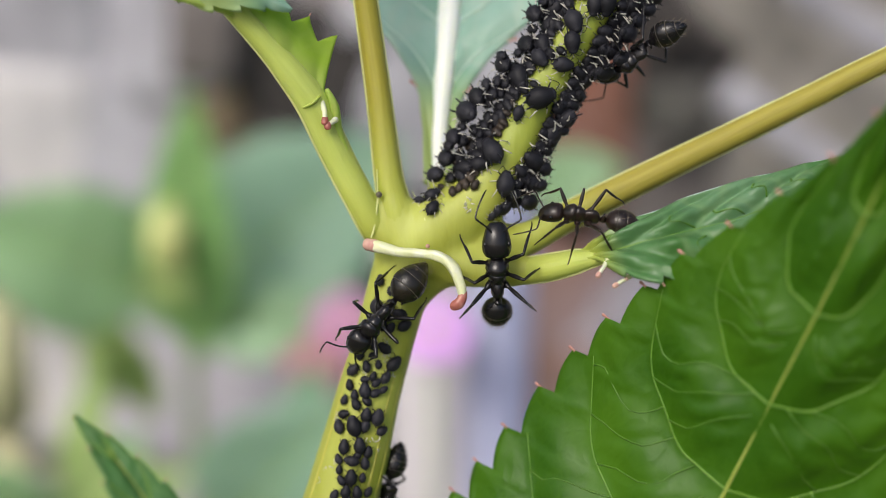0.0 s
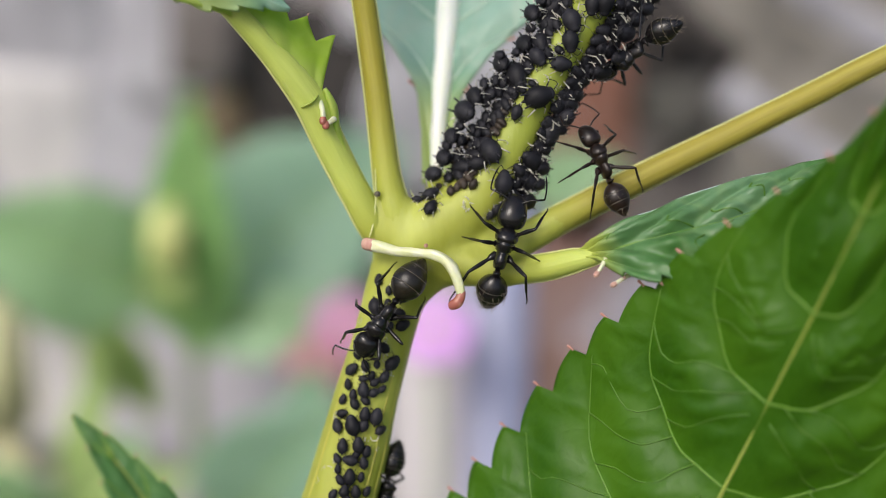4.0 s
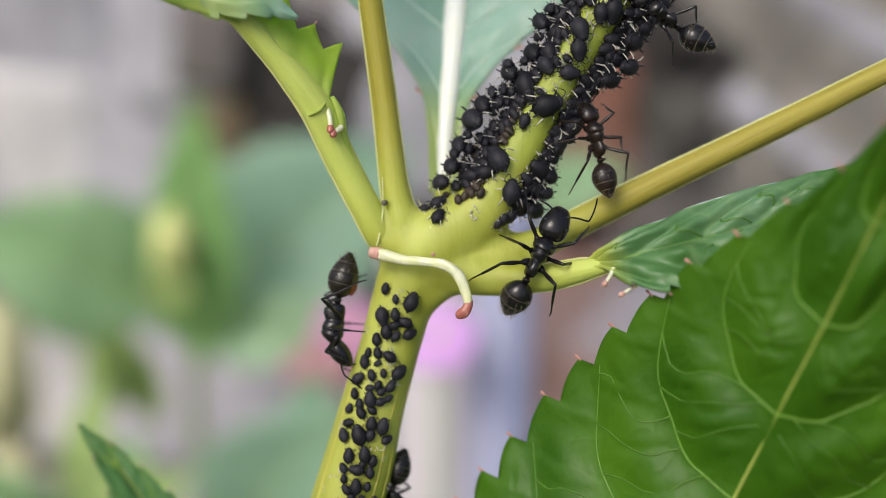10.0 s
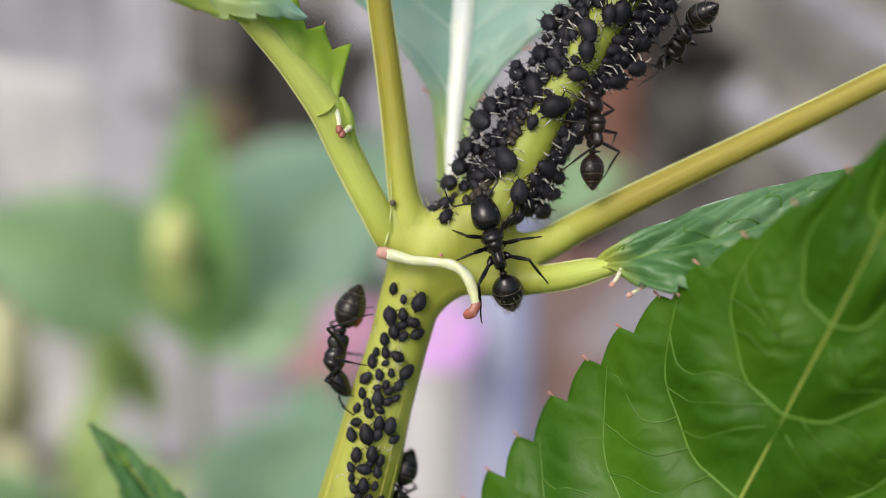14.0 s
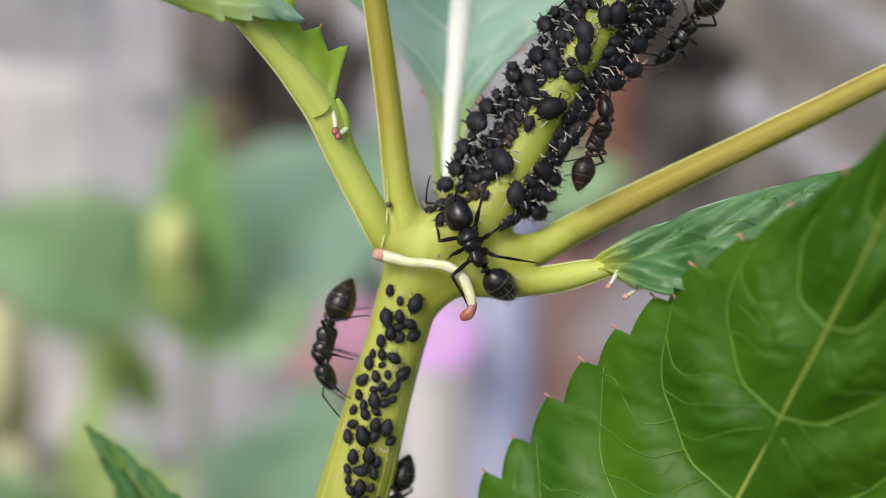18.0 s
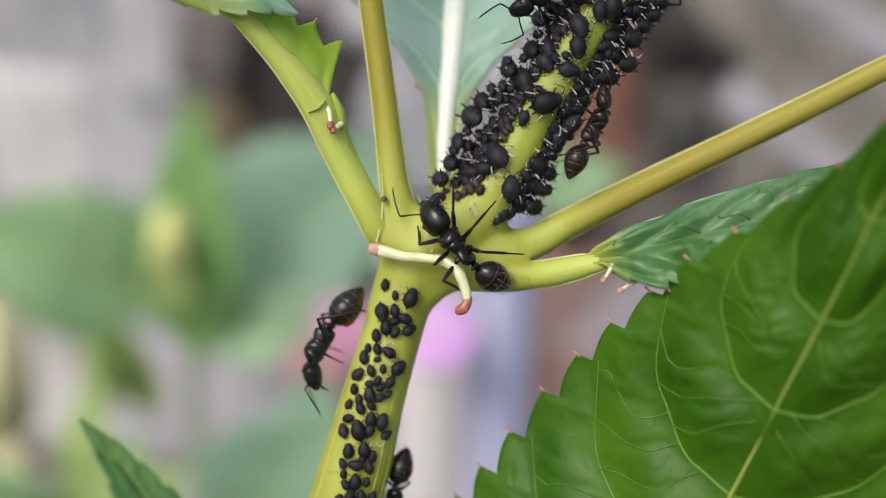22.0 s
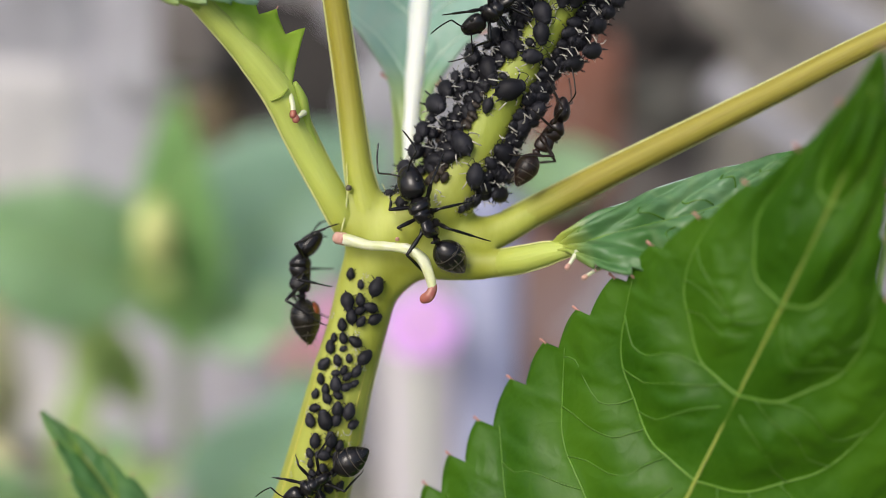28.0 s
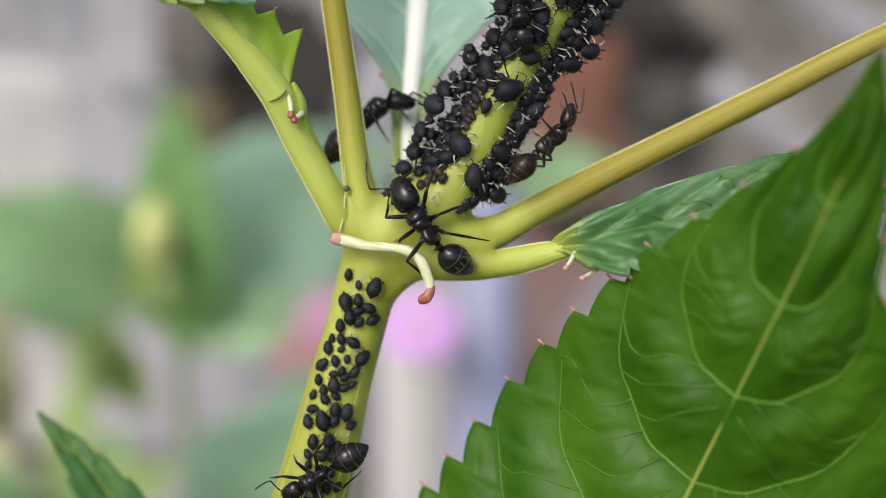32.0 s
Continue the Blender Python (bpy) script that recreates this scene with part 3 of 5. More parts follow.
def fence_post(name, label, at, width, mat):
    """A square post with a cap and a bracket to the wall; at is the middle of its head."""
    x, y, top = at
    post = thing(name, label, "post", pose(x, y, 0))
    box_part("shaft", post, (width, 0.024, top), (0, 0, top / 2), mat)
    box_part("cap", post, (width * 1.12, 0.030, 0.008), (0, 0, top + 0.0035), mat, 0.002)
    box_part("wall_bracket", post, (0.010, WALL_Y - y, 0.010), (0, (WALL_Y - y) / 2 + 0.011, 0.3), mat)


ground()
garden_wall()
# two posts in place of one pipe: left its lit side, right its shade
fence_post("post", "white square post standing for a pipe's lit side, before the garden wall", (-0.0042, 0.285, 0.6931), 0.034, PIPE_LIT_SIDE)
fence_post("post", "blue-grey square post standing for the pipe's shaded side", (0.0204, 0.27, 0.7115), 0.0225, PIPE_SHADED_SIDE)

# ---------------------------------------------------------------- the balsam plant
LOWER_AXIS = [(-10.79, 3.6, -28.22), (-9.31, 3.3, -22.71), (-8.11, 3.2, -18.55), (-6.81, 3, -13.36), (-5.31, 2.9, -8.19), (-3.91, 2.8, -3.04), (-2.52, 2.6, 0.05)]
UPPER_AXIS = [(-0.82, 2.4, 1.49), (2.76, 2, 4.03), (5.09, 1.7, 7.43), (7.25, 1.3, 11.45), (10.14, 0.9, 16.45), (13.11, 0.5, 21.05), (16.29, 0, 26.04), (19.58, -1, 31.2)]
LOWER_RADII = [3.5, 3.35, 3.25, 2.95, 2.75, 2.85, 3.3]
UPPER_RADII = [3.5, 2.8, 2.35, 2.15, 2.1, 2.05, 2.0, 1.9]

plant = thing("balsam_plant", "yellow-green garden balsam stem with serrated leaves, crowded with aphids and ants", "plant")


def balsam():
    root = [(-34, 290, -760), (-30, 240, -600), (-26, 120, -300), (-20, 40, -110), (-15, 10, -50)]
    bm = bmesh.new()
    add_tube(bm, root + LOWER_AXIS + UPPER_AXIS + [(25.24, -2, 40.17), (29.16, -2, 48.97)],
             [6, 6, 5.5, 4.6, 3.9] + LOWER_RADII + UPPER_RADII + [1.3, 0.4], sides=26, steps=6)
    # swollen bases of the leaf stalks, grown into the node
    for pts, rad in (
            ([(-1.81, 3, 0.09), (-4.29, 2.1, 0.91), (-5.98, 1.5, 2.02), (-7.44, 0.8, 4.47), (-8.69, 0.3, 6.9)], [2.3, 2.1, 1.6, 1.2, 0.7]),
            ([(-1.74, 2.5, -0.46), (-3.36, 1.8, 1.07), (-4.25, 1.2, 3.85), (-4.8, 1, 7.12)], [2.2, 2.3, 1.5, 0.7]),
            ([(-1.24, 3, 0.05), (3.39, 2.6, 0.05), (7.49, 2.5, 0.92), (11.08, 2.5, 2.77), (14.14, 2.4, 4.36)], [2.6, 2.2, 1.62, 1.3, 0.9]),
            ([(-1.22, 2, -0.71), (3.34, 1.2, -1.72), (7.3, 0.1, -1.9), (10.81, -2, -1.22)], [2.5, 1.8, 1.35, 0.8]),
            ([(0.31, 3.2, 2.12), (-0.47, 4.8, 4.78), (-0.32, 6, 8.56)], [2.0, 1.2, 0.6]),
            ([(-3.29, 2.8, -4.07), (-0.46, 2.2, -2.25), (3.35, 1.6, -1.47)], [2.2, 1.6, 1.2])):
        add_tube(bm, pts, rad, sides=16, steps=6)
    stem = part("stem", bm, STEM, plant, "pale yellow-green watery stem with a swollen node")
    mesh = stem.modifiers.new("grown_together", "REMESH")
    mesh.mode, mesh.voxel_size, mesh.use_smooth_shade = "VOXEL", 0.42 * MM, True
    soft = stem.modifiers.new("soft", "SMOOTH")
    soft.factor, soft.iterations = 0.5, 8

    part("petiole", tube([(-3.69, 4.6, 0.09), (-5.03, 2.6, 0.81), (-6.07, 1.3, 1.96), (-7.41, 0.5, 4.46), (-8.86, 0, 7.23), (-10.2, -0.9, 10.08), (-11.38, -2, 12.74),
                          (-13.06, -3.1, 15.05), (-14.72, -4.1, 17.03), (-18.06, -6.3, 20.71), (-21.75, -9, 24.53)],
                         [1.0, 1.25, 1.35, 1.3, 1.3, 1.35, 1.38, 1.22, 1.02, 0.85, 0.7], sides=18, wide=1.08), PETIOLE_PALE, plant, "pale green leaf stalk")
    part("petiole", tube([(-3.47, 2, 0.56), (-4.06, 1.4, 2.84), (-4.56, 1.2, 4.86), (-4.95, 1, 7.12), (-5.54, 0.8, 12.15), (-6.18, 0.5, 17.13), (-6.85, 0, 22.04),
                          (-7.62, -1, 27.74), (-8.81, -4, 35.47)],
                         [2.0, 1.7, 1.38, 1.22, 1.1, 1.05, 1.02, 0.95, 0.7], sides=18), PETIOLE_OCHRE, plant, "ochre leaf stalk")
    part("petiole", tube([(4.01, 2.8, -0.36), (8.01, 2.6, 1.18), (11.08, 2.5, 2.82), (16.16, 2.2, 5.42), (21.23, 2, 7.91), (26.23, 1.6, 10.32), (33.13, 1, 13.69),
                          (39.18, 0, 16.74), (49.17, -3, 21.34), (56.92, -6, 23.92)],
                         [1.6, 1.4, 1.3, 1.24, 1.18, 1.12, 1.06, 1.0, 0.9, 0.7], sides=18), PETIOLE_TAN, plant, "tan leaf stalk")
    part("petiole", tube([(2.64, 3.4, -1.71), (6.6, 0.7, -1.96), (9.18, -1.2, -1.63), (11.47, -2.6, -1.07), (13.23, -3.9, -0.72), (15.03, -4.6, -0.43)],
                         [0.7, 1.15, 1.2, 1.02, 0.62, 0.2], sides=18, wide=1.0), PETIOLE_PALE, plant, "pale green leaf stalk")

    # the leaf that stands behind the node, with a broad white midrib
    leaf(plant, [(-0.42, 5.2, 5.85), (-0.32, 7, 11.33), (0.22, 9, 18.12), (0.73, 11, 24.6), (1.26, 14, 34.48), (2.06, 20, 52.13), (3.03, 30, 75.11)],
         [1.4, 1.5, 2.2, 5.4, 11, 15.5, 18, 19, 19, 18, 16, 14, 11, 8, 5, 2.6, 0.1], (0.05, -1, 0.25), LEAF_PALE_SHEEN, RIB_WHITE, other=0.85,
         label="teal leaf blade with pale sheen in its colour and a broad white midrib", teeth=14, tooth=0.06, veins=9, rib=(0.62, 0.95, 1.2, 1.25, 1.2, 1.0, 0.7, 0.4, 0.2), fold=0.25, quilt=0.5,
         vein_radius=0.13, vein_mat=PALE_LEAF_VEIN, gland=1.6, seed=3)
    # the leaf beside the first stalk, seen from its edge
    leaf(plant, [(-10.62, -2.2, 13.34), (-12.09, -3.2, 14.84), (-13.88, -4.3, 16.52), (-15.61, -5.2, 18.38), (-17.48, -6.4, 20.31), (-21.05, -9.1, 24.28), (-24.45, -14, 27.76), (-27.26, -20, 30.78)],
         [0.5, 3.9, 3.4, 3.2, 3.3, 3.7, 4.4, 5.5, 6, 6, 5.5, 4, 2.5, 0.1], (0.2, -0.95, 0.3), LEAF_BRIGHT, PETIOLE_PALE,
         label="bright yellow-green serrated leaf blade", teeth=10, tooth=0.42, veins=9, rib=(0.1, 0.06), fold=0.12, quilt=0.3, gland=0.7, seed=7, half_left=[0.02, 0.1, 0.1, 0.12, 0.5, 2.2, 3.8, 5, 5.5, 5.5, 5, 4, 2.5, 0.1], pointed=True, lean=0.1,
         rows_per_tooth=10, make_veins=False, tooth_left=0)
    # its edge curls over and shows the bluish upper side
    leaf(plant, [(-24.2, -9.6, 23.4), (-19.9, -8.2, 21.3), (-18.2, -7.9, 20.9), (-16.1, -7.6, 20.75), (-14.3, -7.0, 20.6), (-12.6, -6.2, 19.7)],
         [0.3, 1.3, 1.5, 1.4, 1.2, 1.1, 0.9, 0.1], (0.1, -1, 0.35), LEAF_PALE_SHEEN, VEIN_GREEN, name="curled_edge", label="bluish upper side of the curled leaf edge",
         teeth=6, tooth=0.45, veins=5, rib=(0.05, 0.03), fold=-0.3, quilt=0.3, gland=0.0, seed=13, make_veins=False)
    # the quilted leaf on the right stalk
    leaf(plant, [(11.93, -1.9, -1.06), (13.42, -4.2, -0.42), (16.07, -5.5, 0.43), (18.83, -5.8, 1.08), (22.59, -5.8, 2.1), (27.94, -5.2, 3.67), (34.54, -4, 5.63),
                 (43.13, -2, 7.96), (52.06, 0, 9.88)],
         [0.1, 0.7, 3.4, 4.2, 4.5, 4.7, 4.7, 4.6, 4.4, 4.2, 4, 3.6, 3, 2.3, 1.6, 0.8, 0.1], (-0.1, -0.9, 0.42), LEAF_QUILT, VEIN_GREEN,
         half_left=[0.3, 1.3, 2.1, 2.5, 2.9, 3.0, 2.9, 2.8, 2.7, 2.6, 2.4, 2.2, 1.9, 1.5, 1.1, 0.6, 0.1], tooth_left=0, rim=(0.04, 0.6),
         label="quilted mid-green serrated leaf blade", teeth=18, tooth=0.2, veins=8, rib=(0.1, 0.05), fold=0.08, quilt=1.25, wave=0.9, rungs=2, puff=0.5, make_veins=False, gland=0.7, seed=11, vein_radius=0.06, vein_mat=VEIN_GREEN, sweep=0.9, bow=1.6, across=20)
    # the broad dark leaf that hangs nearest to the camera
    leaf(plant, [(-1.98, 0, -67.54), (6.47, -3, -50.93), (15.15, -7, -34.88), (22.05, -8.5, -20.77), (25.43, -12, -11.58), (27.81, -15.5, -4.44),
                 (29.45, -18, 0.74), (31.21, -21, 7.09), (31.95, -23, 12.7)],
         [0.3, 4.5, 10, 14.5, 17.6, 19.3, 20.2, 20.4, 19.8, 18.8, 17.6, 16.0, 14.0, 11.6, 8.8, 5.0, 3.4, 1.7, 0.1], (-0.30, -1, -0.02), LEAF_DARK, BROAD_RIB,
         label="broad dark green serrated leaf blade with yellow midrib", teeth=22, tooth=0.09, veins=11, rib=(0.42, 0.08), fold=-0.34, quilt=1.5,
         half_left=[0.3, 4.5, 10, 14.5, 17.6, 19.3, 20.2, 20.4, 19.8, 18.9, 17.8, 16.2, 14.3, 12.2, 10, 7, 4.1, 1.9, 0.1], vein_radius=0.11, vein_mat=BROAD_VEIN, sweep=0.66, bow=2.0, shift=0.63, rungs=5, puff=0.36, slant=0.85, gland=1.3, seed=2, rows_per_tooth=10, across=44)
    part("petiole", tube([(-1.98, 0, -67.54), (-4.64, -5, -69.65), (-20, 20, -80), (-24, 90, -230)], [0.6, 0.9, 1.2, 1.4]), PETIOLE_PALE, plant)
    # the narrow leaf below
    leaf(plant, [(-14.8, -5, -38.25), (-17.77, -10, -28.96), (-21.19, -14, -20.77), (-24.58, -14.5, -15.77), (-27.69, -14, -12.66)],
         [0.3, 3.5, 5.2, 5.4, 4.6, 3.4, 2.3, 1.2, 0.1], (0.35, -0.8, 0.45), LEAF_MID, RIB_GREEN,
         label="narrow dark green leaf tip with pale teeth", teeth=12, tooth=0.2, veins=7, rib=(0.22, 0.1), fold=0.3, quilt=0.3, gland=0.7, seed=5, other=0.7)
    part("petiole", tube([(-14.64, -6, -37.83), (-19, 6, -50), (-20, 45, -118)], [0.5, 0.9, 1.1]), PETIOLE_PALE, plant)
    # leaves at the far ends of the long stalks
    leaf(plant, [(-8.81, -4, 35.47), (-10.01, -10, 42.95), (-13.27, -12, 58.52)], [0.3, 7, 10, 10, 7, 3, 0.1], (0, -1, 0.5), LEAF_MID, PETIOLE_OCHRE, teeth=14, seed=8)
    leaf(plant, [(56.92, -6, 23.92), (68.16, -6, 26.73), (89.82, -2, 29.4)], [0.3, 7, 11, 11, 8, 3, 0.1], (0, -0.6, 1), LEAF_MID, PETIOLE_TAN, teeth=14, seed=9)

    # stalked glands
    stip = part("stipule", tube([(-6.53, -1, 0.4), (-5.51, -1.5, 0.2), (-3.87, -1.9, -0.24), (-1.9, -2.2, -0.39), (-0.29, -2.4, -0.68), (0.87, -2.6, -1.6), (1.5, -2.8, -3.01), (1.7, -2.9, -4.21)],
                                [0.52, 0.58, 0.42, 0.38, 0.44, 0.50, 0.42, 0.34], sides=16, lumps=0.3), STIPULE, plant, "cream stalked gland across the node")
    part("gland_tip", tube([(-6.93, -0.9, 0.45), (-6.63, -1, 0.4), (-5.96, -1.3, 0.3), (-5.71, -1.4, 0.25)], [0.3, 0.56, 0.6, 0.42], sides=14, lumps=0.15), GLAND_PINK, stip, "rosy gland tip")
    part("gland_tip", tube([(1.75, -2.8, -3.64), (1.65, -2.9, -4.17), (1.36, -2.9, -4.65), (0.92, -2.8, -4.85), (0.73, -2.7, -4.86)], [0.32, 0.44, 0.54, 0.44, 0.26], sides=14, lumps=0.2), GLAND, stip, "red-brown gland tip")
    for a_, b_, c_ in (((-10.5, -2.6, 12.78), (-10.16, -3, 11.86), (-10.1, -3.1, 11.02)), ((-9.28, -2.2, 11.18), (-9.55, -2.8, 10.86), (-9.87, -3, 10.65))):
        g = part("stalked_gland", tube([a_, b_, c_], [0.3, 0.22, 0.22], sides=8), STIPULE, plant)
        c_ = Vector(c_)
        part("gland_tip", tube([c_ + V(0, 0, 0.25), c_, c_ + V(0, -0.05, -0.3), c_ + V(0, -0.05, -0.45)], [0.22, 0.32, 0.3, 0.12], sides=10), GLAND, g)
    for a_, b_, c_ in (((13.75, -5.2, -0.89), (13.34, -5.8, -1.5), (12.94, -6, -2.05)), ((15.71, -5.4, -2.17), (15.04, -6, -2.53), (14.36, -6.2, -2.94))):
        g = part("stalked_gland", tube([a_, b_, c_], [0.24, 0.17, 0.16], sides=8), STIPULE, plant)
        c_, b_ = Vector(c_), Vector(b_)
        d_ = (c_ - b_).normalized()
        part("gland_tip", tube([c_ - d_ * 0.15, c_ + d_ * 0.05, c_ + d_ * 0.3, c_ + d_ * 0.42], [0.15, 0.24, 0.22, 0.08], sides=10), GLAND_PINK, g)
    for c_, w_ in (((-1.31, -2.6, 0.19), 0.2), ((-5.63, -0.3, 4.73), 0.3)):
        c_ = Vector(c_)
        part("small_gland", tube([c_ + V(0, 0.2, 0), c_ + V(0, -0.1, 0.05), c_ + V(0, -0.3, 0.1)], [w_ * 0.6, w_, w_ * 0.4], sides=8), GLAND_PINK if w_ < 0.21 else SPECK, plant)
    part("sheath", tube([(-10.53, -3.2, 13.09), (-10.99, -3.4, 12.48), (-11.77, -3.3, 12.11), (-12.02, -3.2, 12.12)], [0.15, 0.24, 0.18, 0.05], sides=8, wide=0.6), RIB_GREEN, plant)
    part("crease", tube([(-5.85, 0.1, 7.06), (-5.78, -0.15, 5.0), (-5.86, -0.12, 3.29), (-6.1, -0.14, 1.8), (-6.35, -0.45, 0.95)], [0.04, 0.06, 0.08, 0.08, 0.05], sides=8), EDGE_PALE, plant)
    part("crease", tube([(-2.75, 0.75, 5.2), (-2.1, 0.27, 3.81), (-1.59, -0.65, 2.63), (-1.2, -0.8, 1.9)], [0.03, 0.06, 0.07, 0.03], sides=8), EDGE_PALE, plant)
    part("wing", tube([(-10.01, -2.6, 13.76), (-9.39, -2, 12.28), (-9.08, -1.2, 10.17), (-8.06, -0.4, 7.52), (-7.21, 0.2, 5.31)], [0.3, 0.7, 0.6, 0.35, 0.12], sides=10, wide=0.6), LEAF_BRIGHT, plant)


balsam()


def ridge_lines():
    """Fine pale ridges that run along the stem and the edges of the leaf stalks."""
    for axis, radii, where in ((LOWER_AXIS, LOWER_RADII, (-0.78, 0.66, 0.9)),):
        line = spline(axis, 6)
        rad = blend(radii, len(line))
        for share in where:
            pts = []
            for i, p in enumerate(line[:-10]):
                tan = (line[min(i + 1, len(line) - 1)] - line[max(i - 1, 0)]).normalized()
                toward = (V(0, -1, 0) + tan * tan.y).normalized()
                side = tan.cross(toward)
                pts.append(p + (side * share + toward * math.sqrt(1 - share * share)) * (rad[i] - 0.16))
            part("ridge", tube(pts, [0.2, 0.22, 0.2, 0.16, 0.08], sides=8, steps=1), STEM_RIDGE, plant)


def stalk_edges():
    for stalk, near in zip([o for o in plant.children if o.name.startswith("petiole")][:4], (0.97, 0.97, 0.9, 0.95)):
        me = stalk.data
        sides = 18
        for start in (0, 9):
            ring = range(start, len(me.vertices), sides)
            pts = [me.vertices[i].co / MM for i in list(ring)[6:-4:3]]
            if len(pts) > 4:
                part("edge", tube(pts, [0.09, 0.12, 0.12, 0.08], sides=6, steps=2), EDGE_PALE, stalk)


ridge_lines()
stalk_edges()


# ---------------------------------------------------------------- aphids
def bent(points, radii, sides=5):
    return tube(points, radii, sides=sides, steps=2)


APHID_PARTS = {
    "head": lathe(egg(0.26, 0.42, 0.32, 0.25, 0.5, 5), 10),
    "tail": lathe([(-0.60, 0.012, 0.012, 0.0), (-0.52, 0.05, 0.04, 0.0), (-0.44, 0.09, 0.07, 0.0)], 7),
    "cornicle": bent([(0, 0, 0), (0.03, -0.14, 0.07), (0.04, -0.24, 0.1)], [0.04, 0.03, 0.022]),
    "body": lathe(egg(1.0, 0.72, 0.66, -0.5, 0.44, 9), 14)}
APHID_LIMBS = {
    "antenna": mesh_of("aphid_antenna", bent([(0, 0, 0), (0.12, 0.14, 0.1), (0.24, 0.08, 0.14), (0.38, -0.14, 0.18)], [0.016, 0.014, 0.012, 0.008]), APHID),
    "leg": mesh_of("aphid_leg", bent([(0, 0, 0), (0.12, 0.01, 0.08), (0.25, 0.02, 0.12)], [0.03, 0.028, 0.022]), APHID),
    "short_leg": mesh_of("aphid_short_leg", bent([(0, 0, 0), (0.16, 0.01, 0.02), (0.26, 0.02, -0.18)], [0.03, 0.024, 0.014]), APHID),
    "shin": mesh_of("aphid_shin", bent([(0.245, 0.02, 0.125), (0.30, 0.02, 0.07), (0.39, 0.0, -0.2)], [0.024, 0.024, 0.016]), APHID_LEG),
    "hind_shin": mesh_of("aphid_hind_shin", bent([(0.245, 0.02, 0.125), (0.33, -0.02, 0.16), (0.56, -0.1, 0.08)], [0.026, 0.026, 0.018]), APHID_LEG)}


def aphid_model(label, skin, pale=True):
    """pale: grown, with pale shins, feelers and long cornicles; else a dark-legged young one."""
    ob = thing("aphid", label, "aphid", group="aphids on the stem")
    shapes = {key: mesh_of("aphid_" + key, bm.copy(), skin) for key, bm in APHID_PARTS.items()}
    for key in ("body", "head", "tail"):
        part(key, shapes[key], None, ob)
    flip = Matrix.Diagonal((-1, 1, 1, 1))
    for sgn in (1, -1):
        turn = Matrix.Identity(4) if sgn > 0 else flip
        if pale:
            part("cornicle", shapes["cornicle"], None, ob, m=turn @ pose(0.17 * MM, -0.33 * MM, 0.17 * MM))
            part("antenna", APHID_LIMBS["antenna"], None, ob, m=turn @ pose(0.08 * MM, 0.5 * MM, 0.04 * MM))
        for y, yaw, lower in ((0.26, 32, "shin"), (0.08, -8, "shin"), (-0.1, -42, "hind_shin")):
            leg = part("leg", APHID_LIMBS["leg" if pale else "short_leg"], None, ob, m=turn @ pose(0.16 * MM, y * MM, -0.06 * MM, 0, 0, yaw))
            if pale:
                part("shin", APHID_LIMBS[lower], None, leg)
    return ob


def perch(axis, radii, along, across, size, heading, tilt=0.0):
    """The pose of something that sits on the stem: along its axis, across it as the camera sees it, headed clockwise from the stem's way."""
    line = spline(axis, 24)
    rad = blend(radii, len(line))
    run = 0.0
    k = len(line) - 2
    for i in range(len(line) - 1):
        run += (line[i + 1] - line[i]).length
        if run >= along:
            k = i
            break
    tan = (line[k + 1] - line[k]).normalized()
    toward = V(0, -1, 0)
    toward = (toward - tan * toward.dot(tan)).normalized()
    side = tan.cross(toward)
    off = rad[k] + 0.22 * size
    sine = max(-0.97, min(0.97, across / off))
    out = toward * math.sqrt(1 - sine * sine) + side * sine
    place = line[k] + out * max(off, min(abs(across), off + 2.2))
    h = radians(heading)
    fwd = tan * math.cos(h) + tan.cross(out) * math.sin(h)
    fwd = (fwd + out * tilt).normalized()
    right = fwd.cross(out).normalized()
    up = right.cross(fwd)
    m = Matrix((right, fwd, up)).transposed().to_4x4()
    return PLANT @ Matrix.Translation(place * MM) @ m @ Matrix.Scale(size, 4)


LEFT_APHIDS = [(2, -2.92, 1.38, 4), (1.4, -1.85, 1.33, -37), (0.65, -3.11, 0.89, 22), (3.46, -4.34, 1.87, 83), (6.65, -4.59, 1.87, 98), (8.9, -6.3, 1.77, 110), (9.05, -4.15, 1.48, 95), (11.6, -6.6, 2.27, 103), (11.6, -6.6, 1.48, 113), (13.1, -6.9, 1.87, 111), (13.89, -3.74, 1.58, 101), (16.51, -4.19, 1.87, 105), (16.29, -2.34, 2.27, 125), (15.8, -3.08, 1.38, 90), (19.06, -3.26, 2.07, 113), (19.66, -2.04, 1.77, 118), (18.46, -1.59, 1.67, 119), (21.46, -2.74, 1.87, 117), (21.46, -4.19, 1.77, 107), (22.85, -2.92, 2.07, 37), (21.76, -1.74, 1.08, 117), (17, -6, 1.28, 90)]
LEFT_APHIDS_INNER = [(11.45, -2.45, 1.18, 113), (12.61, -1.96, 1.18, 122), (13.66, -1.96, 1.28, 111), (11.15, -3.11, 1.28, 103), (10.4, -3.7, 1.18, 113), (6.91, -2.66, 1.87, 64), (7.92, -1.62, 1.58, 55), (5, -3.22, 1.28, 90), (8.26, -2.74, 1.18, 79), (14.9, -2, 1.18, 110), (15.5, -1.45, 1.08, 120), (17.56, -1.89, 1.08, 109), (24.42, -2.81, 1.58, 87), (22.96, -4.04, 1.38, 107), (19.17, -0.92, 0.99, 118), (15.01, -3.89, 1.28, 100), (14.3, -6.3, 1.18, 111), (10.25, -6.75, 1.18, 102), (8, -6.6, 1.28, 100)]
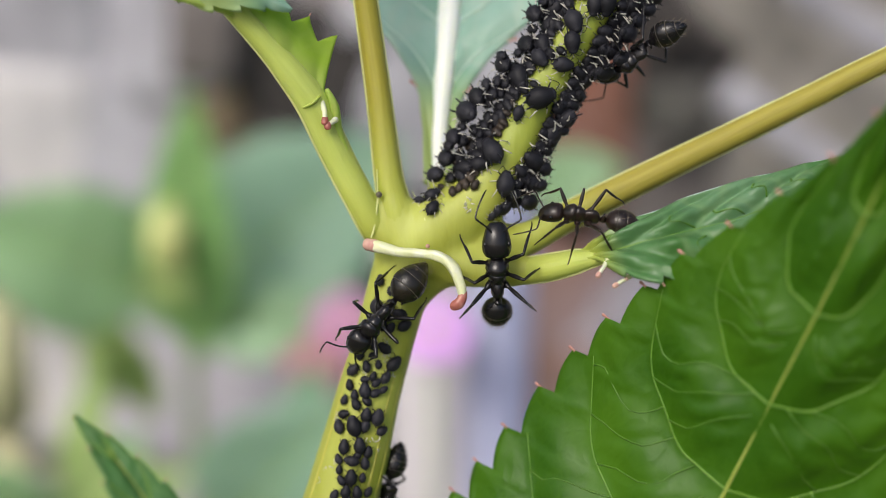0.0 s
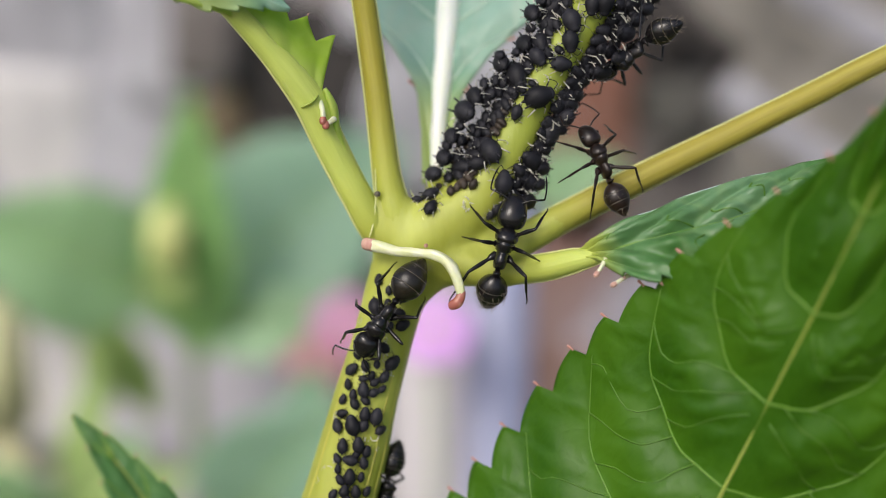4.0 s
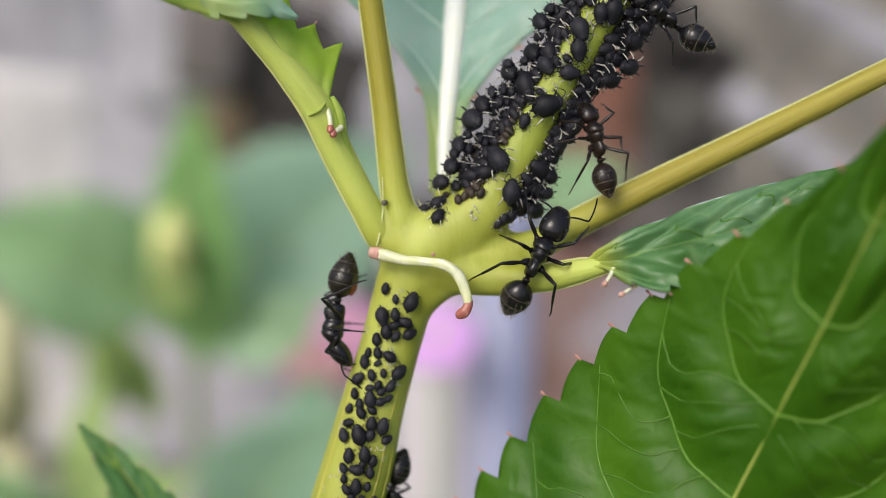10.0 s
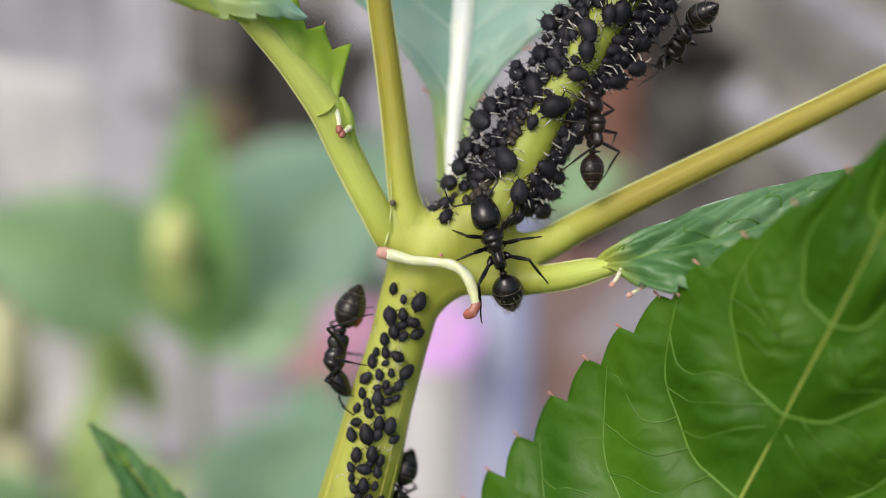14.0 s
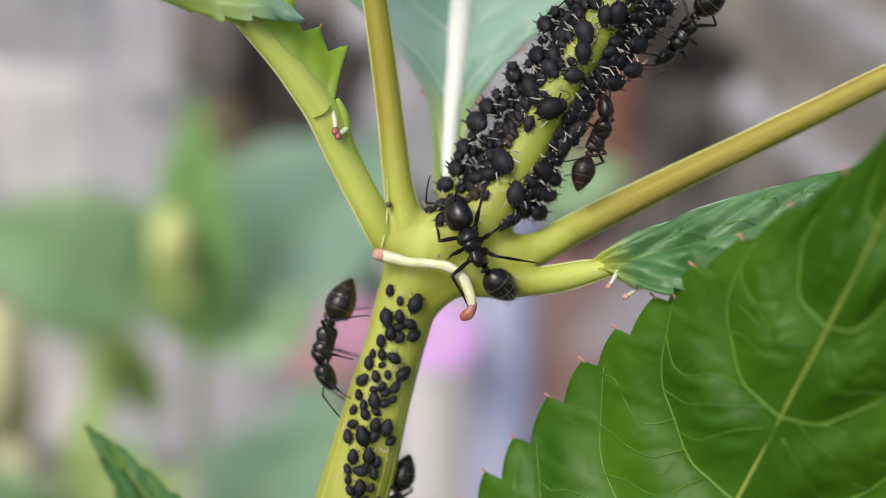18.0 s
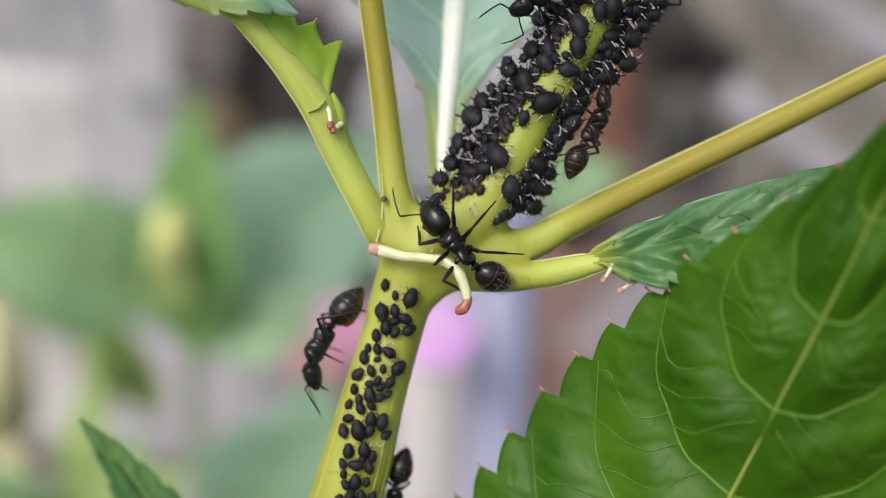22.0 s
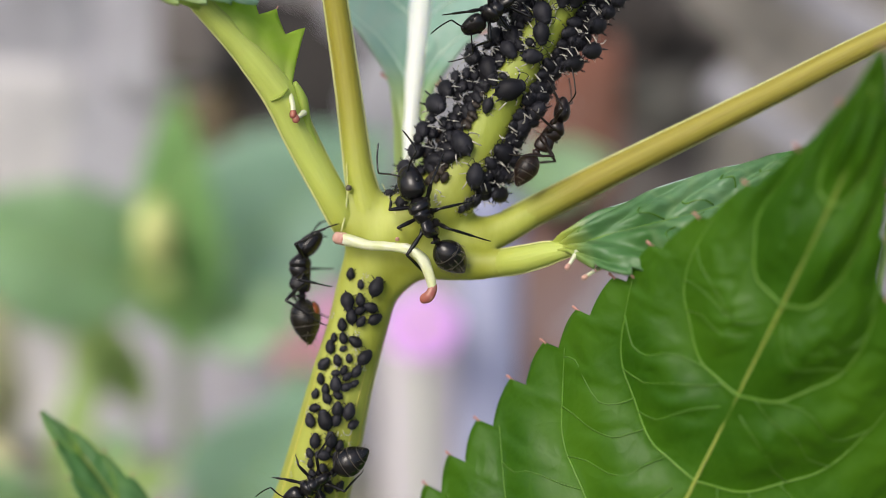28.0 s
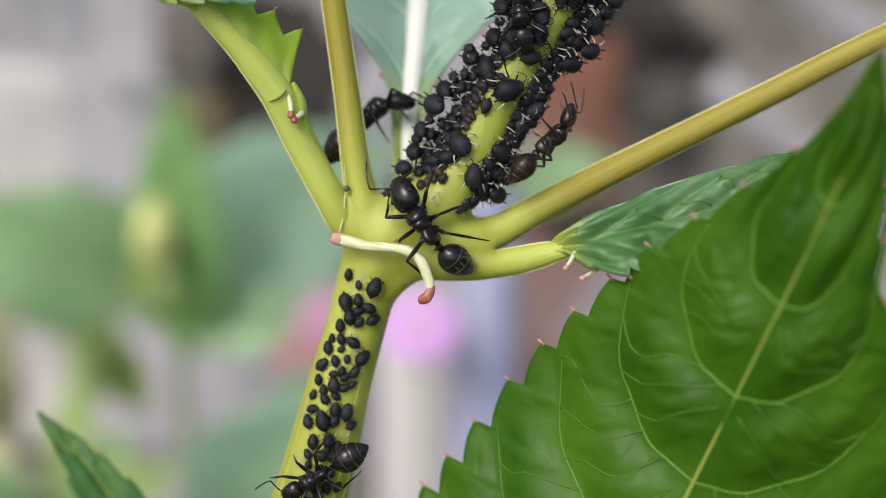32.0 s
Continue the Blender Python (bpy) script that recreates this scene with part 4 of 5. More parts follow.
NYMPHS = [(4.81, -1.96, 0.79, -32), (5.6, -1.7, 0.84, -57), (6.05, -1, 0.84, -14), (3.91, -2.11, 0.84, -44), (6.5, -1.59, 0.69, 28), (8.11, -3.89, 0.69, 109), (8.6, -3.38, 0.69, 89), (9.35, -2.92, 0.69, 131), (10.1, -3, 0.69, 102), (9.5, -3.66, 0.69, 121), (9.84, -2.19, 0.59, 152), (12.12, -2.81, 0.69, 112), (11.82, -1.62, 0.69, 92), (8.75, -2.11, 0.64, 60), (6.87, -3.78, 0.69, 89), (10.4, -2.49, 0.64, 173), (12.12, -1.38, 0.64, 132), (14.08, -1.89, 0.69, 111), (3.05, -3.19, 0.69, 66), (5.98, -2.47, 0.69, 46), (7.55, -2.85, 0.64, 30)]
STRIP_APHIDS = [(15.5, 0.26, 2.36, 42), (13.4, -0.78, 1.23, 176), (9.5, -1.3, 2.27, -54), (18.95, 0.51, 1.63, 68), (22.62, -0.77, 1.97, 137), (21.01, 0.11, 1.77, 137), (24.8, 0, 1.67, 147), (25.62, 0.81, 1.97, 149), (19.89, -0.26, 0.89, 88), (16.25, -0.85, 0.74, 100), (25.62, -1.49, 1.48, 137), (27.65, 0.85, 1.67, 158)]
RIGHT_APHIDS = [(7.51, 1.19, 1.97, -20), (8.75, 2.41, 1.58, -90), (8.86, 3.34, 1.97, -100), (8.94, 4.11, 1.38, -105), (7.25, 4, 1.87, -111), (6.65, 2.62, 1.58, -92), (5.82, 2.38, 1.23, 165), (5.3, 2.04, 1.08, 167), (4.78, 1.92, 0.84, 158), (10.4, 2.41, 2.07, -77), (10.21, 3.74, 1.48, -93), (9.12, 1.81, 1.28, -69), (13.21, 2.74, 2.36, 176), (11.79, 2.74, 1.67, -88), (15.09, 3.26, 2.07, 155), (14.15, 3, 1.48, 171), (15.8, 2.15, 1.38, -120), (17, 2.7, 2.07, -105)]
RIGHT_APHIDS_ABOVE = [(18.31, 2.66, 1.77, -116), (19.4, 3, 1.38, -122), (20.6, 4, 1.97, -113), (20.56, 2.66, 1.38, -93), (22.21, 3.04, 1.97, -88), (22.4, 5, 1.87, -111), (24.5, 3.85, 2.07, -108), (23.6, 2.45, 1.18, -93), (23.04, 3.59, 1.48, -103), (26.67, 3.08, 2.07, -92), (25.96, 4.11, 1.58, -113), (25.4, 2.7, 1.67, -83), (27.95, 3.45, 1.87, -102), (24.42, 2.62, 1.28, -83), (29.19, 3.34, 1.87, -102), (27.65, 2.62, 1.48, -72), (21.46, 2.19, 1.08, -83), (19.4, 2.19, 1.28, -102), (27.12, 4.32, 1.48, -112), (28.36, 4.26, 1.48, -112)]
LOWER_APHIDS = [(25.96, -1.66, 0.94, -8), (25.36, -0.51, 0.74, -17), (25.55, 0.89, 1.58, 3), (23.6, -1.26, 1.48, 161), (24.05, -0.19, 1.03, -15), (23.19, 0.04, 0.94, 46), (23.6, 0.89, 1.13, -84), (22.44, -0.59, 1.23, -24), (22.36, 0.34, 0.94, 16), (22.66, 1.49, 1.18, 51), (21.5, -1.23, 1.03, -25), (20.26, -1.66, 0.74, -16), (20.41, -0.81, 0.94, -26), (20.45, 0.3, 1.13, -76), (19.29, -1.74, 1.08, -26), (19.55, -0.55, 0.64, 44), (18.42, -0.77, 0.94, -27), (18.8, 0.19, 0.74, -17), (19.25, 1.49, 1.38, 24), (17.75, -1.85, 1.18, 43)]
LOWER_APHIDS_BELOW = [(17.23, -0.59, 0.74, 54), (17.68, 0.04, 0.79, 3), (17.9, 1.15, 1.03, 13), (17.26, 0.49, 0.84, 44), (16.78, 1.26, 0.74, 34), (16.32, -1.78, 0.89, -26), (16.4, -0.3, 1.28, -26), (15.65, -1.11, 0.84, -15), (16.32, 0.66, 0.94, 44), (14.98, -1.89, 0.84, 5), (14.98, -0.77, 0.99, -45), (15.46, 0.11, 0.84, -75), (13.85, -1.62, 0.94, 66), (14.3, 0.38, 1.18, -14), (14.3, 1.41, 1.38, 6), (12.72, -1.78, 1.13, -29), (13.25, -0.45, 1.63, -24), (13.36, 0.51, 1.08, -4), (13.14, 2.04, 0.99, 56)]
LOWEST_APHIDS = [(11.11, -0.89, 1.18, -14), (11.6, 0.45, 1.28, -24), (11.3, 1.3, 0.99, -4), (9.88, -1.08, 0.84, -35), (10.1, 0.08, 1.18, -95), (10.1, 1.3, 0.99, -15), (8.98, -0.77, 0.74, -16), (8.6, 0.45, 1.28, -6), (8.15, -0.3, 0.89, -47), (8.75, 1.41, 0.79, -16), (10.7, 0.49, 0.79, 26), (7.25, 0.34, 1.08, -7), (7.4, 1.34, 1.08, -27), (6.8, -0.55, 0.89, 4), (7.59, 2.26, 0.89, 13), (6.35, 0.89, 1.18, -16), (5.79, 0.04, 0.99, -36)]

first_aphid = aphid_model("plump black aphid with pale legs sucking on the stem", APHID)
first_nymph = aphid_model("brownish young aphid nymph on the stem", NYMPH, False)
first_young = aphid_model("small matt black aphid flat on the stem", APHID, False)


def aphids():
    rng = random.Random(3)
    used = set()

    def settle(model, axis, radii, along, across, size, heading, tilt):
        m = perch(axis, radii, along, across, size, heading, tilt)
        if model in used:
            ob = copy_thing(model, m)
            ob.scale = (size, size, size)
        else:
            ob = model
            ob.matrix_basis = m
            used.add(model)

    for rows in (LOWER_APHIDS, LOWER_APHIDS_BELOW, LOWEST_APHIDS):
        for along, across, size, heading in rows:
            settle(first_young, LOWER_AXIS, LOWER_RADII, along, across, size * 1.2, heading + rng.uniform(-10, 10), rng.uniform(-0.05, 0.1))
    for rows in (LEFT_APHIDS, LEFT_APHIDS_INNER, STRIP_APHIDS, RIGHT_APHIDS, RIGHT_APHIDS_ABOVE):
        for along, across, size, heading in rows:
            raised = rng.uniform(-0.1, 0.1) if rows is STRIP_APHIDS else rng.uniform(-0.4, 0.0)
            settle(first_aphid, UPPER_AXIS, UPPER_RADII, along, across, size * 1.18, heading + rng.uniform(-12, 12), raised)
    for along, across, size, heading in NYMPHS:
        settle(first_nymph, UPPER_AXIS, UPPER_RADII, along, across, size * 1.25, heading + rng.uniform(-20, 20), rng.uniform(-0.2, 0.2))
    # an under layer, packed against both flanks
    for lane, (across, wide) in enumerate(((-1.75, 0.2), (-2.35, 0.25), (-3.3, 0.4), (2.15, 0.15), (2.5, 0.4), (3.3, 0.3))):
        along = 5.5 + 0.5 * lane
        while along < 28.5:
            model = first_nymph if lane == 0 and along < 14 else (first_aphid if lane in (2, 5) else first_young)
            settle(model, UPPER_AXIS, UPPER_RADII, along, across + rng.uniform(-wide, wide), rng.uniform(0.9, 1.2) if lane == 0 else rng.uniform(1.3, 1.9),
                   rng.uniform(70, 160) if across < 0 else rng.uniform(-130, -60), rng.uniform(-0.35, 0.05))
            along += rng.uniform(0.8, 1.25) if lane == 0 else rng.uniform(1.0, 1.5)



aphids()


# ---------------------------------------------------------------- ants
LEG_SET = (("front", 1.05, 2.3, 3.0, (2.4, 3.7)), ("middle", 0.2, 2.3, 3.3, (3.4, 0.1)), ("hind", -0.7, 2.9, 4.3, (3.0, -4.2)))


class Ant:
    """An ant in parts; its thorax is the origin, y ahead, z out of its back."""

    def __init__(self, label, size=1.0, head=1.0, gaster=1.0, skin=CHITIN, gaster_skin=None, stance=1.7, wrap=3.0, spread=1.0, droop=-8.0, belly=False, nod=-12.0, hairs_on=150, slim=1.02):
        self.size, self.stance, self.wrap, self.spread = size, stance, wrap, spread
        s = size
        self.ob = thing("ant", label, "ant", group="ants on the plant")
        rows = [(-1.82, 0.22, 0.26, -0.22), (-1.74, 0.46, 0.52, -0.16), (-1.6, 0.58, 0.80, -0.04), (-1.3, 0.64, 0.98, 0.06), (-0.95, 0.66, 1.0, 0.08), (-0.6, 0.62, 0.90, 0.04), (-0.42, 0.62, 0.88, 0.0),
                (-0.34, 0.57, 0.82, -0.02), (-0.24, 0.64, 0.90, 0.0), (0.0, 0.70, 0.94, 0.06), (0.28, 0.76, 1.02, 0.12), (0.46, 0.74, 0.98, 0.12), (0.52, 0.72, 0.93, 0.10), (0.6, 0.86, 1.0, 0.12),
                (0.85, 0.96, 1.04, 0.12), (1.15, 0.92, 0.92, 0.08), (1.42, 0.74, 0.72, 0.02), (1.62, 0.48, 0.48, 0.0), (1.82, 0.24, 0.24, 0.02)]
        part("thorax", lathe([(r[0] * s, r[1] * (slim if r[0] > -0.3 else slim * 0.84) * s, r[2] * min(1.0, slim) * s, r[3] * s) for r in rows], 18), skin, self.ob)
        part("waist", lathe([tuple(q * s for q in r) for r in ((-2.5, 0.18, 0.18, -0.2), (-2.28, 0.26, 0.34, -0.1), (-2.16, 0.34, 0.66, 0.12), (-2.06, 0.34, 0.66, 0.12), (-1.96, 0.24, 0.34, -0.1), (-1.7, 0.18, 0.2, -0.15))], 12), skin, self.ob)
        g, gw = 3.9 * s * gaster, 2.75 * s * gaster
        rows = []

        def girth(u):
            return math.sin(math.pi * (0.02 + 0.965 * u) ** 0.78) ** 0.78

        for i in range(49):
            u = 0.5 - 0.5 * math.cos(math.pi * (0.02 + 0.96 * i / 48))
            w = girth(u)
            groove = sum(0.035 * math.exp(-((u - b) / 0.016) ** 2) for b in (0.30, 0.56, 0.77))
            rows.append((-u * g, gw / 2 * (w - groove) + 0.02 * s, gw / 2 * 0.92 * (w - groove) + 0.02 * s, -0.1 * s * u))
        self.gaster = part("gaster", lathe(rows, 22), gaster_skin or skin, self.ob, "banded glossy abdomen", m=pose(0, -2.4 * s * MM, -0.15 * s * MM, droop, 0, 0))
        for b in (0.30, 0.56, 0.77):
            w0 = gw / 2 * (girth(b) - 0.010) + 0.02 * s
            w1 = gw / 2 * (girth(b + 0.022) - 0.012) + 0.02 * s
            part("band", lathe([(-b * g, w0, w0 * 0.92, -0.1 * s * b), (-(b + 0.022) * g, w1, w1 * 0.92, -0.1 * s * b)], 22), CHITIN_BAND, self.gaster, "pale hind edge of an abdomen plate")
        hairs = bmesh.new()
        rng = random.Random(int(size * 100))
        for k in range(hairs_on + 30):
            u, t = (rng.choice((0.24, 0.40, 0.54, 0.68, 0.80)) + rng.uniform(-0.03, 0.03), rng.uniform(0, 2 * math.pi)) if k < hairs_on else (rng.uniform(0.8, 0.98), rng.uniform(0, 2 * math.pi))
            w = girth(u)
            base = V(gw / 2 * w * math.cos(t), -u * g, gw / 2 * 0.92 * w * math.sin(t) - 0.1 * s * u)
            out = 0.42 if k < hairs_on else 0.6
            away = V(math.cos(t) * out, -0.9, math.sin(t) * out)
            if u > 0.5 and k < hairs_on:
                away = V(math.cos(t) * (out - 0.5 * (u - 0.5)), -0.9, math.sin(t) * (out - 0.5 * (u - 0.5)))
            add_tube(hairs, [base, base + away * 0.25 * s, base + away * 0.5 * s], [0.013 * s, 0.011 * s, 0.003], sides=3, steps=1)
        if belly:
            part("belly_plate", lathe(egg(g * 0.42, gw * 0.62, gw * 0.3, -g * 0.5, 0.5, 8), 14), CHITIN_ORANGE, self.gaster, "orange-brown belly plate", m=pose(0, 0, -gw * 0.345 * MM))
        part("bristles", hairs, HAIR, self.gaster, "fine pale bristles")
        h = s * head
        rows = [(0, 0.42, 0.3, 0), (0.05, 0.68, 0.48, 0), (0.2, 0.92, 0.68, 0), (0.5, 1.08, 0.84, 0), (0.9, 1.13, 0.9, 0), (1.3, 1.09, 0.9, -0.02), (1.8, 0.98, 0.8, -0.05),
                (2.2, 0.85, 0.64, -0.1), (2.5, 0.68, 0.44, -0.14), (2.68, 0.5, 0.28, -0.16), (2.74, 0.34, 0.16, -0.17)]
        self.head = part("head", lathe([tuple(q * h for q in r) for r in rows], 20), skin, self.ob, m=pose(0, 1.68 * s * MM, 0.05 * s * MM, nod, 0, 0))
        self.antennae = []
        for sgn in (1, -1):
            eye = lathe([tuple(q * h for q in r) for r in ((-0.22, 0.04, 0.04, 0), (-0.16, 0.13, 0.15, 0), (0, 0.19, 0.2, 0), (0.16, 0.13, 0.15, 0), (0.22, 0.04, 0.04, 0))], 10)
            part("eye", eye, EYE, self.head, "small dark compound eye", m=pose(sgn * 0.9 * h * MM, 1.15 * h * MM, 0.42 * h * MM))
            jaw = tube([(sgn * 0.34 * h, 2.25 * h, -0.2 * h), (sgn * 0.34 * h, 2.48 * h, -0.26 * h), (sgn * 0.2 * h, 2.64 * h, -0.3 * h), (sgn * 0.03 * h, 2.7 * h, -0.32 * h)],
                       [0.14 * h, 0.14 * h, 0.11 * h, 0.03 * h], sides=8, steps=3)
            part("mandible", jaw, CHITIN_RED, self.head, "reddish mandible")
            feeler = tube([(0, 0, 0), (sgn * 0.75 * s, 0.55 * s, 0.25 * s), (sgn * 1.55 * s, 0.95 * s, 0.3 * s), (sgn * 1.7 * s, 1.2 * s, 0.2 * s),
                           (sgn * 1.55 * s, 2.1 * s, -0.1 * s), (sgn * 1.25 * s, 3.0 * s, -0.45 * s), (sgn * 1.1 * s, 3.3 * s, -0.6 * s)],
                          [0.07 * s, 0.075 * s, 0.085 * s, 0.07 * s, 0.07 * s, 0.07 * s, 0.04 * s], sides=7, steps=3)
            self.antennae.append((part("antenna", feeler, skin, self.head, m=pose(sgn * 0.3 * h * MM, 1.95 * h * MM, 0.42 * h * MM)), sgn,
                                  V(sgn * 0.3 * h, 1.95 * h, 0.42 * h)))
        self.legs = []
        for kind, y, upper, lower, foot in LEG_SET:
            for sgn in (1, -1):
                upper_mm, lower_mm = upper * s, lower * s
                femur = part("leg", tube([(0, 0, 0), (0, upper_mm * 0.16, 0), (0, upper_mm * 0.3, 0.02), (0, upper_mm * 0.6, 0.03), (0, upper_mm, 0)],
                                         [0.34 * s, 0.30 * s, 0.15 * s, 0.20 * s, 0.12 * s], sides=9, steps=3), skin, self.ob)
                shin = part("shin_and_foot", tube([(0, -0.05, 0), (0, lower_mm * 0.3, 0.04 * s), (0, lower_mm * 0.55, 0.03 * s), (0, lower_mm * 0.6, 0), (0, lower_mm * 0.85, -0.03 * s), (0, lower_mm, 0.12 * s)],
                                                  [0.105 * s, 0.13 * s, 0.115 * s, 0.075 * s, 0.065 * s, 0.045 * s], sides=7, steps=3), skin, femur, m=pose(0, upper_mm * MM, 0))
                self.legs.append((femur, shin, V(sgn * 0.48 * s, y * s, -0.42 * s), upper_mm, lower_mm, sgn, kind, V(sgn * foot[0] * spread * s, foot[1] * s, 0)))

    def foot_rest(self, leg):
        """Where a foot would like to stand, in the ant's millimetres: wrapped round a stem under the belly."""
        x, y = leg[7].x, leg[7].y
        if self.wrap:
            ang = max(-1.35, min(1.35, x / self.wrap / 1.15))
            return V(self.wrap * math.sin(ang), y, -self.stance * self.size - self.wrap + self.wrap * math.cos(ang))
        return V(x, y, -self.stance * self.size)

    def bend(self, leg, foot):
        """Poses of thigh and shin for a foot at that place in the ant's millimetres."""
        _, _, hip, upper, lower, sgn, kind, _ = leg
        way = foot - hip
        reach = min(max(way.length, abs(upper - lower) + 0.15), (upper + lower) * 0.985)
        way.normalize()
        cosine = (upper * upper + reach * reach - lower * lower) / (2 * upper * reach)
        pole = V(sgn * 0.55, {"front": 0.15, "middle": 0.0, "hind": -0.15}[kind], 1.0)
        pole = (pole - way * pole.dot(way)).normalized()
        knee = hip + way * upper * cosine + pole * upper * math.sqrt(max(0.0, 1 - cosine * cosine))
        toe = hip + way * reach
        y = (knee - hip).normalized()
        w = (toe - knee).normalized()
        x = y.cross(w).normalized()
        z = x.cross(y)
        m = Matrix((x, y, z)).transposed().to_4x4()
        m.translation = hip * MM
        return m, pose(0, upper * MM, 0, math.degrees(y.angle(w)), 0, 0)


def ant_pose(x, y, z, heading, pitch, roll):
    """In the plant's millimetres: headed clockwise from up, nose raised by pitch, its back turned from the camera by roll."""
    return (Matrix.Translation((x, y, z)) @ Matrix.Rotation(radians(heading), 4, "Y") @ Matrix.Rotation(radians(90), 4, "X")
            @ Matrix.Rotation(radians(pitch), 4, "X") @ Matrix.Rotation(radians(roll), 4, "Y"))


def in_metres(m):
    out = m.copy()
    out.translation = m.translation * MM
    return PLANT @ out


def march(ant, rows, seed, step=0.2):
    """Key the ant's body, its legs, which stay where they stand until the body has moved on, and its feeling antennae."""
    keys = [r[0] for r in rows]
    table = np.array(rows)
    times = sorted(set(keys) | {round(i * step, 3) for i in range(int(32 / step) + 1)})
    path = []
    for t in times:
        k = min(max(int(np.searchsorted(keys, t, side="right")) - 1, 0), len(rows) - 2)
        f = (t - keys[k]) / (keys[k + 1] - keys[k])
        f = min(max(f, 0.0), 1.0)
        path.append((t, ant_pose(*(table[k, 1:] * (1 - f) + table[k + 1, 1:] * f))))
    moved = [i for i in range(len(path)) if i in (0, len(path) - 1) or times[i] in keys
             or (path[i][1].translation - path[i - 1][1].translation).length > 0.12 or (path[i + 1][1].translation - path[i][1].translation).length > 0.12
             or path[i][1].to_quaternion().rotation_difference(path[i - 1][1].to_quaternion()).angle > 0.12]
    walk(ant.ob, [(path[i][0], in_metres(path[i][1])) for i in moved])
    rng = random.Random(seed)
    for number, leg in enumerate(ant.legs):
        jitter = V(rng.uniform(-0.4, 0.4), rng.uniform(-0.5, 0.5), 0) * ant.size
        rest = ant.foot_rest(leg) + jitter
        limit = (0.9 + 0.5 * ((number + number // 2) % 2)) * ant.size
        planted, thigh_rows, shin_rows = None, [], []
        for i in moved:
            t, m = path[i]
            want = m @ rest
            if planted is None or (want - planted).length > limit:
                planted = want
            a_, b_ = ant.bend(leg, m.inverted() @ planted)
            thigh_rows.append((t, a_))
            shin_rows.append((t, b_))
        walk(leg[0], thigh_rows)
        walk(leg[1], shin_rows)
    for feeler, sgn, root in ant.antennae:
        swing, t, r = [], 0.0, 0.0
        while t < 32.0:
            swing.append((t, pose(root.x * MM, root.y * MM, root.z * MM, rng.uniform(-18, 14), rng.uniform(-8, 8), sgn * rng.uniform(-30, 16))))
            t += rng.uniform(0.5, 1.3)
        swing.append((32.0, swing[-1][1]))
        walk(feeler, swing)


ANT_STEM = Ant("large glossy black ant tending aphids on the stem", 0.99, 0.98, 1.08, CHITIN, CHITIN_OLIVE, stance=1.5, wrap=3.0, droop=10, belly=True, nod=-38, hairs_on=16)
ANT_NODE = Ant("big-headed black ant astride the stem node", 1.06, 1.06, 0.93, CHITIN, CHITIN, stance=1.4, wrap=0, spread=1.1, droop=32)
ANT_SIDE = Ant("small slender brown-black ant on the stem's flank", 0.9, 0.88, 0.9, CHITIN_BROWN, stance=1.9, wrap=0, spread=1.2, nod=-25, hairs_on=40, slim=0.92)
ANT_TOP = Ant("black ant climbing among the upper aphids", 0.9, 0.85, 1.0, CHITIN, stance=1.5, wrap=3.2, droop=-24, hairs_on=60)
ANT_FOOT = Ant("black ant low on the stem", 0.82, 0.85, 1.1, CHITIN, stance=1.5, wrap=3.2, hairs_on=30)
ANT_LATE = Ant("blue-black ant coming down the upper stem", 0.92, 0.85, 1.0, CHITIN, stance=1.5, wrap=3.0)

# ---------------------------------------------------------------- neighbouring garden plants, out of focus
def garden_leaf(parent, x, y, z, to, width, facing=(0, -1, 0.3), mat=None, seed=1.0):
    """A leaf of a neighbour, in metres from base to tip, with an arch."""
    b, t = Vector((x, y, z)), Vector(to)
    mid = (b + t) / 2 + V(0, -0.006, 0.006)
    w = width * 500
    return leaf(parent, [b * 1000, mid * 1000, t * 1000], [0.5, w * 0.55, w * 0.92, w, w * 0.92, w * 0.7, w * 0.4, 0.3], facing, mat or GARDEN_LEAF, GARDEN_STALK,
                teeth=14, tooth=0.12, veins=7, rib=(1.2, 0.4), fold=0.15, quilt=1.5, wave=2.0, vein_radius=0.4, rows_per_tooth=4, across=5, thick=0.4, seed=seed)


def neighbour(name, label, stalk, leaves):
    ob = thing(name, label, "plant", Matrix.Identity(4), group="neighbouring garden plants")
    part("stalk", tube([Vector(p) * 1000 for p in stalk], [6, 5, 3.5, 2.5], sides=12), GARDEN_STALK, ob)
    for i, (b, t, w, warm) in enumerate(leaves):
        garden_leaf(ob, *b, t, w, mat=(GARDEN_LEAF, GARDEN_LEAF_WARM, GARDEN_LEAF_FRESH, GARDEN_LEAF_TEAL, GARDEN_LEAF_DEEP)[warm], seed=i + 1.0)
    return ob


